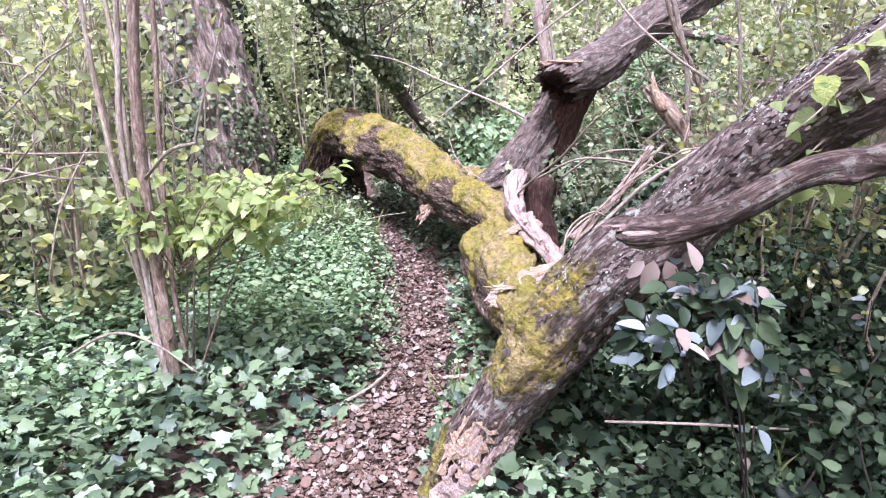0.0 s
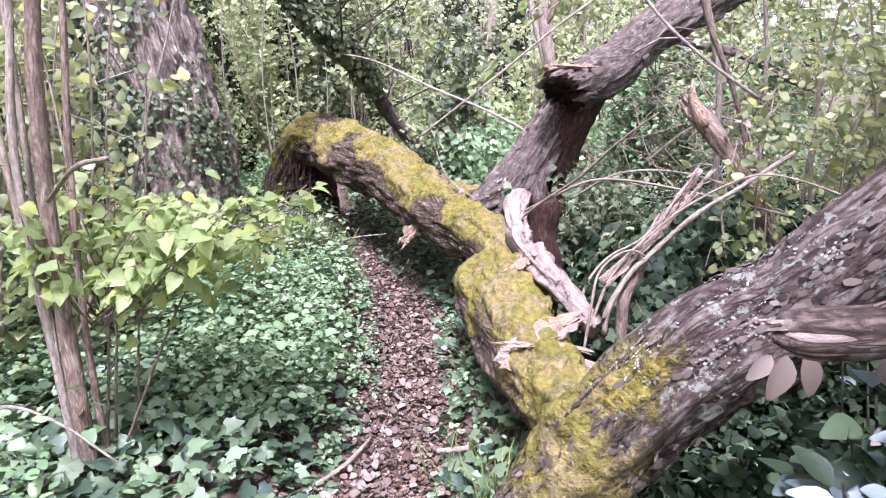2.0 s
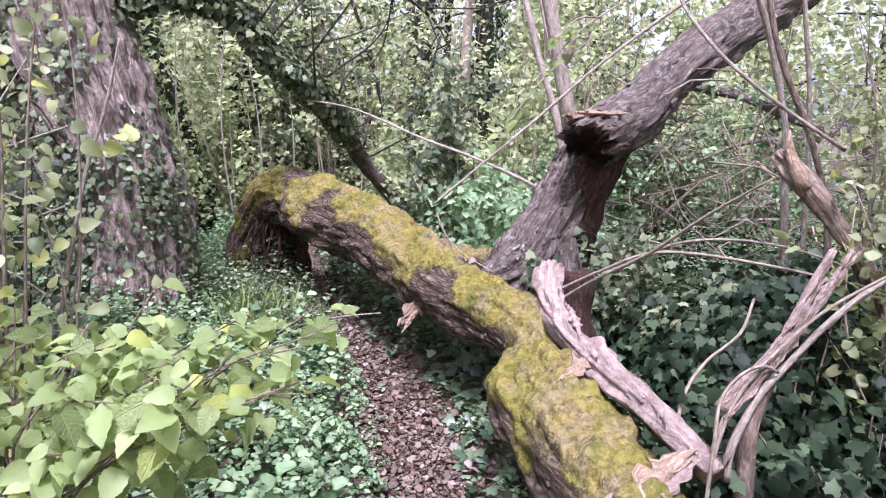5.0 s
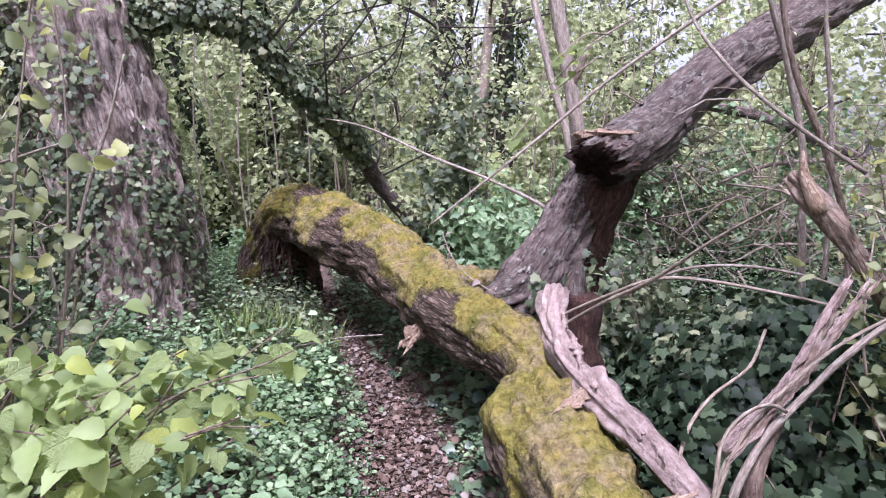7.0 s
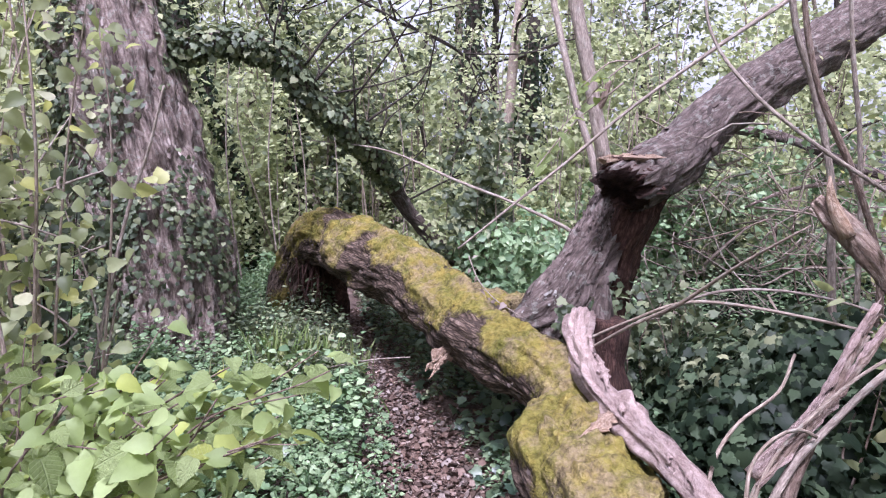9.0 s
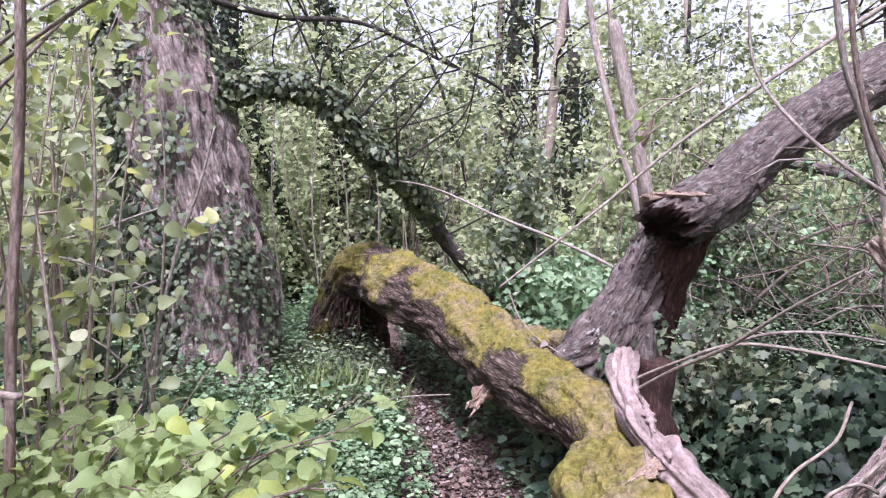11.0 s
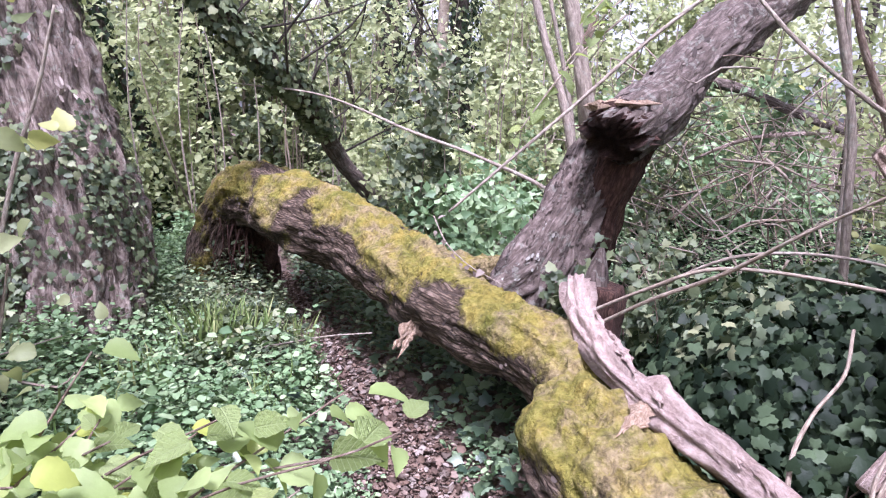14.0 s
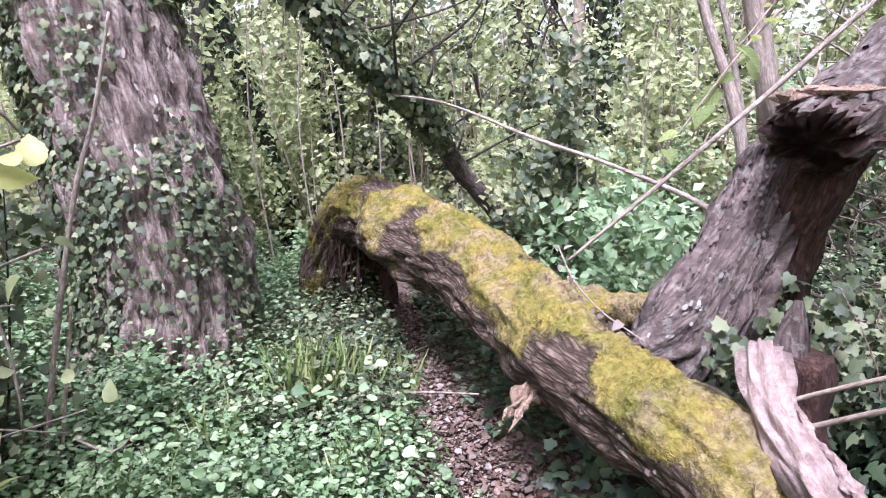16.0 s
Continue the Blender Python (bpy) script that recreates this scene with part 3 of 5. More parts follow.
def moss_tufts(ctrl, count, rng, along=(0.0, 1.0), reach=1.0, size=(0.008, 0.02)):
    c = curve_points(ctrl, 0.02)
    k = rng.integers(int(along[0] * (len(c) - 2)), max(1, int(along[1] * (len(c) - 2))), count)
    tan = c[k + 1, :3] - c[k, :3]
    tan /= np.linalg.norm(tan, axis=1)[:, None]
    side = np.cross(tan, (0, 0, 1.0))
    side /= np.linalg.norm(side, axis=1)[:, None]
    up = np.cross(side, tan)
    a = rng.normal(0, 0.7 * reach, count)
    nrm = np.cos(a)[:, None] * up + np.sin(a)[:, None] * side
    p = c[k, :3] + nrm * (c[k, 3] * rng.uniform(0.97, 1.05, count))[:, None] + tan * rng.uniform(-0.02, 0.02, count)[:, None]
    tip = rng.normal(size=(count, 3)) + 0.25 * nrm
    keep = np.array([moss_amount(q, v[2]) > 0.55 for q, v in zip(p, nrm)])
    p, tip, nrm = p[keep], tip[keep], nrm[keep]
    return p, rot_from(nrm + 0.45 * rng.normal(size=p.shape), tip), rng.uniform(*size, len(p))


FLAKE = fan([(-0.3, -0.5, 0.02), (0.35, -0.42, -0.04), (0.45, 0.1, 0.05), (0.2, 0.55, -0.03), (-0.25, 0.45, 0.06), (-0.48, 0.0, -0.02)], (0, 0, 0.1))


def bark_flakes(ctrl, count, rng, lo, hi, size, long=1.5, lift=(0.0, 0.014), below=9.0, patchy=0.0):
    """Loose plates of bark lying along a limb."""
    c = curve_points(ctrl, 0.03)
    k = rng.integers(int(lo * (len(c) - 2)), int(hi * (len(c) - 2)), count)
    tan = c[k + 1, :3] - c[k, :3]
    tan /= np.linalg.norm(tan, axis=1)[:, None]
    r = rng.normal(size=(count, 3))
    nrm = r - tan * np.sum(r * tan, axis=1)[:, None]
    nrm /= np.linalg.norm(nrm, axis=1)[:, None]
    p = c[k, :3] + tan * rng.uniform(-0.02, 0.02, count)[:, None] + nrm * (c[k, 3] + rng.uniform(*lift, count))[:, None]
    keep = nrm[:, 2] < below
    if patchy:
        keep &= np.array([noise.noise(tuple(q * 7.0)) + 0.5 * noise.noise(tuple(q * 19.0)) for q in p]) + 0.45 * nrm[:, 2] > patchy
    p, nrm, tan = p[keep], nrm[keep], tan[keep]
    fr = rot_from(nrm + 0.25 * rng.normal(size=nrm.shape), tan + 0.25 * rng.normal(size=nrm.shape))
    fr[:, :, 1] *= long
    return p, fr, rng.uniform(*size, len(p))


def fallen_tree():
    t = thing("fallen_tree", "fallen tree, thick mossy trunk arching over a narrow path", "fallen tree", (-1.7, 8.0, 0.0))
    rng = np.random.default_rng(11)
    part("trunk", tube("trunk", LOG, M_BARK, 90, 0.016, 0.16, 0.13, ((0.555, 2.6, 0.05, 0.12), (0.72, 2.4, 0.06, 0.1), (0.74, 1.0, 0.05, 0.14), (0.3, 1.2, 0.05, 0.25)), seed=1, mossy=0.0), t, "brown bark thickly covered with yellow-green moss")
    part("limb", tube("limb", LIMB, M_BARK_AMOSS, 48, 0.018, 0.12, 0.2, seed=2, mossy=-0.06, moss_top=0.84, moss_dir=np.array((-1.0, 0.05, 0.2))), t, "dark flaking limb, mossy low down, with pale lichen")
    branch = part("branch", tube("branch", BRANCH, M_BRANCH, 30, 0.012, 0.3, 0.3, ((0.45, 1.5, 0.014, 0.03), (0.62, 4.0, 0.016, 0.035)), seed=4), t, "thinner broken branch with peeling bark")
    part("peeled_end", tube("peeled_end", [(*q[:3], f * q[3]) for q, f in zip(BRANCH[:3], (0.7, 1.04, 0.86))], M_DEAD, 30, 0.01, 0.3, 0.3, seed=17), branch, "pale end stripped of bark")
    for k in range(7):
        a = np.array((0.47 + 0.012 * k, 1.495 - 0.003 * k, 1.2 + 0.006 * k))
        b = a + np.array((-0.07 + 0.012 * k, 0.02, -0.012)) + rng.normal(0, 0.008, 3)
        part("splinter", splinter("splinter", [tuple(a), tuple(0.5 * (a + b) + (0, -0.006, 0.004)), tuple(b)], 0.008, 0.005, M_DEAD, 70 + k), branch, "torn pale wood")
    part("side_trunk", tube("side_trunk", SIDE,
                            M_BARK_T, 100, 0.011, 0.14, 0.24, seed=5, ridge_n=13), t, "grey-brown leaning trunk with flaking bark")
    part("broken_trunk", tube("broken_trunk", UPPER,
                              M_BARK_T, 72, 0.025, 0.1, 0.13, hollow=True, jag=0.16, lip=0.1, seed=6, inner_material=M_ROT), t, "upper trunk snapped off, resting at a slant")
    part("root_flare", tube("root_flare", FLARE, M_BARK_T, 60, 0.01, 0.25, 0.35, seed=8), t, "spreading foot with thick plates of bark")
    part("shade_tube", tube("shade_tube", SHADED_SIDE, M_ROT, 26, 0.025, 0.35, 0.35, seed=9), t, "dark tube that paints in the trunk's shaded side under the break")
    part("shade_tube", tube("shade_tube", DARK_CAVITY, M_ROT, 30, 0.03, 0.3, 0.4, seed=10), t, "rotten inside of the trunk's foot, the cavity's shade in its dark colour")
    part("mossy_root", tube("mossy_root", [(-0.1, 5.75, 0.5, 0.16), (0.16, 5.68, 0.6, 0.14), (0.42, 5.55, 0.66, 0.125), (0.62, 5.3, 0.74, 0.13)], M_BARK, 40, 0.02, 0.45, 0.3, seed=7, mossy=-0.05), t)
    # jagged rotten wood at the break
    for k in range(22):
        up = -0.12 + 0.25 * (k / 21)
        wide = 0.13 * math.sqrt(max(0.05, 1 - (up / 0.15) ** 2))
        across = rng.uniform(-wide, wide) * 0.8
        base = np.array((0.96, 4.95, 1.555)) + np.array((0.7, -0.7, 0)) * across + (0, 0, up)
        reach = rng.uniform(0.45, 1.0) + 0.7 * max(0.0, up / 0.13)
        tip = base + np.array((-0.15, -0.12, -0.02)) * reach + rng.normal(0, 0.014, 3)
        edge = k > 18
        part("splinter", splinter("splinter", [tuple(base), tuple(0.5 * (base + tip) + rng.normal(0, 0.008, 3)), tuple(tip)], rng.uniform(0.05, 0.1), rng.uniform(0.008, 0.02), M_SPLIT if edge else M_ROT, k, 0.5), t, "pale torn edge" if edge else "slab of dark rotten wood")
    # moss cover
    p1 = moss_tufts(LOG, 9000, rng, (0.1, 0.97), 1.0, (0.006, 0.016))
    part("moss", scatter("moss", TUFT, *p1, M_MOSS), t, "short yellow-green moss", "stuff")
    part("loose_bark", scatter("loose_bark", FLAKE, *bark_flakes(LIMB, 7000, rng, 0.03, 0.75, (0.006, 0.018), 1.8, (-0.008, 0.006)), M_FLAKE), t, "loose flakes of dark and grey bark", "stuff")
    part("lichen", scatter("lichen", FLAKE, *bark_flakes(LIMB, 16000, np.random.default_rng(12), 0.24, 0.75, (0.002, 0.007), 1.2, (0.0, 0.008), 9.0, 0.22), M_LICHEN), t, "crusts of pale grey lichen", "stuff")
    part("lichen", scatter("lichen", FLAKE, *bark_flakes(FLARE, 300, np.random.default_rng(13), 0.0, 0.9, (0.008, 0.02), 1.6, (-0.004, 0.006), 9.0, 0.2), M_LICHEN), t, "crusts of pale grey lichen", "stuff")
    part("loose_bark", scatter("loose_bark", FLAKE, *bark_flakes(LOG, 3000, rng, 0.02, 0.95, (0.008, 0.022), 1.3, (-0.008, 0.01), 0.25), M_FLAKE), t, "loose flakes of brown bark", "stuff")
    part("loose_bark", scatter("loose_bark", FLAKE, *bark_flakes(SIDE, 1500, rng, 0.05, 0.95, (0.008, 0.022), 1.5, (-0.01, 0.006)), M_FLAKE), t, "loose flakes of grey-brown bark", "stuff")
    part("loose_bark", scatter("loose_bark", FLAKE, *bark_flakes(UPPER, 350, rng, 0.02, 0.45, (0.01, 0.03), 2.6, (-0.012, 0.003)), M_FLAKE), t, "thin flakes of grey bark", "stuff")
    # stub of a twig on the trunk
    for k, (a, b) in enumerate((((-0.05, 4.97, 0.585), (-0.21, 4.88, 0.48)), ((-0.06, 4.95, 0.56), (-0.17, 4.86, 0.47)), ((-0.05, 4.98, 0.58), (-0.17, 4.9, 0.52)))):
        m = tuple((np.array(a) + b) / 2 + (0, 0, 0.012))
        part("stub", splinter("stub", [a, m, b], (0.032, 0.024, 0.012)[k], 0.008, M_SPLIT, 50 + k, 0.5, (0.75, -0.4, 0.5)), t, "pale snapped-off twig stub")
    # hanging rootlets under the far arch
    for k in range(26):
        x, y = rng.uniform(-1.45, -1.15), rng.uniform(7.5, 7.7)
        z = 0.62 + 0.15 * rng.random()
        part("rootlet", tube("rootlet", [(x, y, z, 0.008), (x + rng.normal(0, 0.04), y + rng.normal(0, 0.04), z - 0.25, 0.006), (x + rng.normal(0, 0.08), y, z - rng.uniform(0.35, 0.6), 0.002)], M_ROT, 4, 0.1), t)


fallen_tree()


def dead_branch():
    t = thing("dead_branch", "bare pinkish dead branch lying on the mossy trunk", "branch", (0.5, 3.9, 0.7))
    part("shaft", tube("shaft", [(0.585, 4.52, 0.84, 0.022), (0.56, 4.47, 0.872, 0.044), (0.51, 4.38, 0.885, 0.052), (0.468, 4.22, 0.825, 0.054), (0.46, 3.95, 0.75, 0.052), (0.48, 3.7, 0.71, 0.05), (0.52, 3.4, 0.69, 0.046), (0.57, 3.1, 0.66, 0.04), (0.6, 2.95, 0.63, 0.03)],
                       M_DEAD, 36, 0.012, 0.3, 0.55, ((0.56, 3.6, 0.04, 0.05),), seed=12), t)
    rng = np.random.default_rng(23)
    for k in range(10):
        y = rng.uniform(3.1, 4.3)
        x, z = np.interp(y, [3.1, 3.7, 4.3], [0.57, 0.48, 0.5]), np.interp(y, [3.1, 3.7, 4.3], [0.66, 0.71, 0.84])
        part("splinter", splinter("splinter", [(x - 0.02, y - 0.1, z + 0.035), (x, y, z + 0.05), (x + 0.01, y + 0.1, z + 0.045)], 0.012, 0.006, M_DEAD, 80 + k), t)
    for k in range(4):
        e = np.array((0.33, 3.53, 0.685)) + rng.normal(0, 0.018, 3)
        part("stub", splinter("stub", [(0.48, 3.66, 0.71), (0.41, 3.59, 0.705), tuple(e)], 0.026, 0.014, M_SPLIT, 100 + k), t, "pale snapped side stub")
    s = thing("stump", "dark reddish rotten stump behind the mossy trunk", "stump", (0.66, 4.5, 0.3))
    part("body", tube("body", [(0.72, 4.55, 0.3, 0.13), (0.68, 4.52, 0.62, 0.115), (0.66, 4.5, 0.78, 0.105), (0.66, 4.49, 0.87, 0.085)], M_ROT, 20, 0.03, 0.4, 0.25, seed=14, jag=0.0), s)
    part("spike", tube("spike", [(0.66, 4.52, 0.8, 0.055), (0.66, 4.52, 0.94, 0.036), (0.67, 4.52, 1.03, 0.01)], M_BARK_T, 12, 0.02, 0.4, 0.4, seed=15), s, "grey weathered spike")


dead_branch()


def shards():
    rng = np.random.default_rng(21)
    t = thing("broken_bark", "pale splintered wood lying on the mossy trunk", "broken wood", (0.3, 2.8, 0.6))
    rows = [((0.21, 2.87, 0.535), (0.33, 2.86, 0.57), (0.47, 2.84, 0.56), 0.05), ((0.22, 2.85, 0.52), (0.35, 2.82, 0.535), (0.48, 2.81, 0.525), 0.045), ((0.24, 2.9, 0.55), (0.34, 2.91, 0.59), (0.45, 2.89, 0.58), 0.03),
            ((0.33, 2.9, 0.575), (0.42, 2.95, 0.625), (0.54, 3.0, 0.67), 0.04), ((0.36, 2.87, 0.565), (0.45, 2.93, 0.61), (0.55, 2.98, 0.645), 0.03)]
    for k, (a, b, c, r) in enumerate(rows):
        part("shard", splinter("shard", [a, tuple(0.5 * (np.array(a) + b) + (0, 0, 0.008)), b, c], r, r * 0.25, M_SPLIT if k % 2 else M_DEAD, 30 + k, 0.18, (0.15, -0.35, 0.9)), t)
    part("stick", tube("stick", [(0.46, 2.85, 0.545, 0.022), (0.53, 2.81, 0.535, 0.022), (0.61, 2.76, 0.53, 0.019), (0.73, 2.68, 0.53, 0.012)], M_DEAD, 16, 0.02, 0.25, 0.3, seed=33), t, "pale peeled stick")
    for k in range(5):
        a = np.array((rng.uniform(0.24, 0.46), rng.uniform(2.82, 2.92), rng.uniform(0.57, 0.6)))
        d = np.array((rng.uniform(0.03, 0.1), rng.uniform(-0.03, 0.03), rng.uniform(-0.01, 0.02)))
        part("shard", splinter("shard", [tuple(a - d), tuple(a + (0, 0, 0.006)), tuple(a + d)], 0.012, 0.005, M_SPLIT, 40 + k), t)
    u = thing("peeled_wood", "pale torn wood at the foot of the mossy limb", "broken wood", (0.1, 2.0, 0.2))
    for k in range(30):
        z = rng.uniform(0.04, 0.38)
        ang = rng.uniform(-0.9, 0.75)
        mid = np.array((0.04 + 0.42 * z, 2.15, z)) + 0.142 * np.array((math.sin(ang), -math.cos(ang), 0.0))
        d = np.array((0.38, 0.0, 0.9)) * rng.uniform(0.04, 0.1)
        part("shard", splinter("shard", [tuple(mid - d), tuple(mid + (0, -0.008, 0)), tuple(mid + d)], rng.uniform(0.016, 0.034), 0.008, M_DEAD if k % 3 else M_SPLIT, 60 + k, 0.4, (math.sin(ang), -math.cos(ang), 0.0)), u)


shards()

# ---- the large ivy-clad tree ----
TREE = [(-2.33, 6.5, -0.15, 0.72), (-2.3, 6.5, 0.15, 0.58), (-2.27, 6.5, 0.5, 0.52), (-2.3, 6.5, 1.0, 0.49), (-2.43, 6.52, 1.6, 0.48), (-2.57, 6.55, 2.2, 0.46), (-2.72, 6.6, 2.9, 0.42), (-2.95, 6.7, 4.0, 0.37), (-3.4, 6.9, 6.0, 0.3), (-3.8, 7.2, 9.0, 0.2)]
ARCH = [(-2.45, 6.55, 2.35, 0.1), (-2.1, 6.62, 2.49, 0.085), (-1.69, 6.72, 2.56, 0.08), (-1.38, 6.82, 2.46, 0.08), (-1.17, 6.98, 2.18, 0.08), (-0.87, 7.15, 1.93, 0.08), (-0.65, 7.5, 1.66, 0.08), (-0.44, 8.0, 1.26, 0.08), (-0.18, 8.25, 0.92, 0.085), (0.1, 8.5, 0.55, 0.07)]


def on_limb(ctrl, count, rng, lo=0.0, hi=1.0, lift=(0.01, 0.06)):
    c = curve_points(ctrl, 0.03)
    k = rng.integers(int(lo * (len(c) - 2)), int(hi * (len(c) - 2)), count)
    tan = c[k + 1, :3] - c[k, :3]
    tan /= np.linalg.norm(tan, axis=1)[:, None]
    r = rng.normal(size=(count, 3))
    nrm = r - tan * np.sum(r * tan, axis=1)[:, None]
    nrm /= np.linalg.norm(nrm, axis=1)[:, None]
    return c[k, :3] + nrm * (c[k, 3] + rng.uniform(*lift, count))[:, None], nrm


def hang(nrm, rng, droop=0.9):
    """Frames of leaves that face outwards and hang with the tips down."""
    n = len(nrm)
    return rot_from(nrm + 0.4 * rng.normal(size=(n, 3)) + (0, 0, 0.35), np.array((0, 0, -droop)) + 0.5 * rng.normal(size=(n, 3)))


def ivy_tree():
    rng = np.random.default_rng(31)
    t = thing("ivy_clad_tree", "large tree with furrowed grey-brown bark, half covered with ivy", "tree", (-2.3, 6.5, 0.0))
    part("trunk", tube("trunk", TREE, M_BARK_L, 130, 0.04, 0.08, 0.15, seed=40, ridge_n=19), t)
    part("limb", tube("limb", ARCH, M_BARK_T, 16, 0.05, 0.2, 0.15, seed=41), t, "drooping limb wrapped in ivy")
    p, n = on_limb(TREE, 30000, rng, 0.02, 0.62)
    ht = p[:, 2]
    lump = np.array([noise.noise((q[0] * 2.2, q[1] * 2.2, q[2] * 1.6)) for q in p])
    side = -n[:, 0]
    keep = (n[:, 1] < 0.45) & (1.5 * lump + 0.75 * n[:, 0] ** 2 + 0.7 * side - 0.1 * ht + 0.2 + rng.normal(0, 0.28, len(p)) > 0.05)
    p, n = p[keep], n[keep]
    part("ivy", scatter("ivy", IVY_LEAF, p, hang(n, rng), rng.uniform(0.022, 0.058, len(p)), M_IVYT), t, "ivy climbing the trunk", "stuff")
    p, n = on_limb(ARCH, 2500, rng, 0.06, 0.68, (0.0, 0.075))
    part("ivy", scatter("ivy", IVY_LEAF, p, hang(n, rng), rng.uniform(0.035, 0.07, len(p)), M_IVYT), t, "dark ivy wrapped round the limb", "stuff")
    part("rough_bark", scatter("rough_bark", FLAKE, *bark_flakes(TREE, 4000, rng, 0.02, 0.6, (0.012, 0.026), 3.2, (-0.01, 0.012), 9.0, 0.05), M_PLATE), t, "furrowed plates of bark", "stuff")
    # bare twigs springing from the limb
    for k in range(14):
        a = np.array(ARCH[3 + k % 5][:3]) + rng.normal(0, 0.08, 3)
        d = np.array((rng.normal(0.5, 0.5), rng.normal(0, 0.5), rng.uniform(0.3, 1.2)))
        part("twig", tube("twig", [(*a, 0.012), (*(a + d * 0.5 + rng.normal(0, 0.08, 3)), 0.008), (*(a + d + rng.normal(0, 0.15, 3)), 0.003)], M_DARKBARK, 5, 0.1), t)


ivy_tree()

# ---- sticks and saplings ----


def stick(name, label, ctrl, material, sides=8, lumps=0.2, category="stick"):
    return tagged(new(name, tube(name, ctrl, material, sides, 0.04, lumps, 0.15, seed=len(bpy.data.objects) % 97)), label, category)


CANE_A = [(-2.16, 5.0, 0.05, 0.013), (-2.0, 5.0, 0.77, 0.012), (-1.85, 5.0, 1.33, 0.01), (-1.73, 5.0, 1.65, 0.008), (-1.63, 5.0, 2.01, 0.005)]
CANE_B = [(-2.11, 5.03, 0.05, 0.01), (-1.98, 5.02, 0.65, 0.008), (-1.92, 5.0, 0.9, 0.005)]


def sticks():
    rng_s = np.random.default_rng(77)
    stick("long_stick", "long thin pale stick leaning across the gap", [(-0.09, 4.12, 1.25, 0.004), (0.35, 4.2, 1.6, 0.0065), (0.8, 4.28, 1.96, 0.008), (1.7, 4.5, 2.55, 0.012), (2.8, 4.8, 3.2, 0.015)], M_PALE)
    stick("arching_twig", "thin pale twig drooping across the clearing", [(-1.25, 7.3, 1.83, 0.004), (-0.55, 6.95, 1.74, 0.008), (0.03, 6.35, 1.5, 0.01), (0.45, 5.95, 1.34, 0.011), (0.8, 5.5, 1.15, 0.012), (1.1, 5.2, 0.8, 0.013)], M_PALE)
    stick("sapling_stem", "slender pale sapling stem", [(0.98, 5.7, 0.3, 0.032), (0.93, 5.62, 1.4, 0.03), (0.76, 5.75, 2.1, 0.026), (0.6, 5.95, 3.0, 0.022), (0.5, 6.1, 4.5, 0.015)], M_PALE, category="sapling")
    stick("sapling_stem", "slender pale sapling stem", [(1.05, 5.85, 0.3, 0.018), (1.0, 5.8, 1.5, 0.016), (0.78, 5.9, 2.6, 0.012), (0.6, 6.0, 4.0, 0.007)], M_PALE, category="sapling")
    stick("sapling_stem", "slender pale sapling before the slanting trunk", [(1.7, 4.25, 0.45, 0.02), (1.58, 4.2, 1.22, 0.018), (1.556, 4.2, 1.52, 0.017), (1.505, 4.2, 1.74, 0.016), (1.42, 4.2, 2.0, 0.015), (1.32, 4.2, 2.28, 0.014), (1.25, 4.25, 3.0, 0.01)], M_PALE, category="sapling")
    stick("sapling_stem", "slender brown sapling before the slanting trunk", [(1.75, 4.05, 0.45, 0.017), (1.667, 4.0, 1.127, 0.016), (1.606, 4.0, 1.363, 0.015), (1.51, 4.0, 1.592, 0.014), (1.336, 4.0, 1.924, 0.013), (1.24, 4.0, 2.33, 0.011), (1.2, 4.0, 3.0, 0.007)], M_STEM, category="sapling")
    stick("sapling_stem", "thin pale sapling behind the ivy mound", [(2.3, 5.0, 0.5, 0.016), (2.267, 5.0, 1.28, 0.015), (2.21, 5.0, 1.82, 0.013), (2.13, 5.0, 2.28, 0.012), (2.05, 5.0, 2.9, 0.008)], M_PALE, category="sapling")
    w = thing("dry_sprig", "thin trailing sprig with small dry leaves over the mossy root", "twig", (0.1, 5.1, 0.9))
    line = [(0.05, 5.32, 1.06, 0.004), (0.1, 5.2, 0.935, 0.004), (0.175, 5.0, 0.86, 0.0035), (0.255, 4.8, 0.83, 0.003), (0.29, 4.7, 0.82, 0.002)]
    stem = part("stem", tube("stem", line, M_PALE, 6, 0.03, 0.1), w)
    c = curve_points(line, 0.02)
    k = np.linspace(3, len(c) - 2, 13).astype(int)
    leaf_parts("leaf", HAZEL_LEAF, M_PINK1, c[k, :3] + rng_s.normal(0, 0.012, (13, 3)), tilted(13, 0.5, rng_s, (0, -0.6, 0.8)), rng_s.uniform(0.025, 0.05, 13), stem)
    t = thing("snapped_sapling", "pale upright sapling with a snapped top", "sapling", (0.73, 4.68, 1.5))
    part("stem", tube("stem", [(0.86, 5.15, 1.5, 0.05), (0.78, 5.1, 1.72, 0.042), (0.69, 5.12, 2.14, 0.037), (0.6, 5.15, 2.58, 0.038), (0.585, 5.15, 2.64, 0.018)], M_PALE, 14, 0.03, 0.25, 0.12, seed=50), t)
    part("side_stub", tube("side_stub", [(0.74, 5.1, 1.93, 0.026), (0.78, 5.08, 2.0, 0.022), (0.8, 5.08, 2.09, 0.018)], M_STEM, 8, 0.02, 0.3, 0.2, seed=51), t)
    d = thing("dead_stick_bundle", "splayed bundle of bleached dead sticks", "sticks", (0.7, 3.0, 0.4))
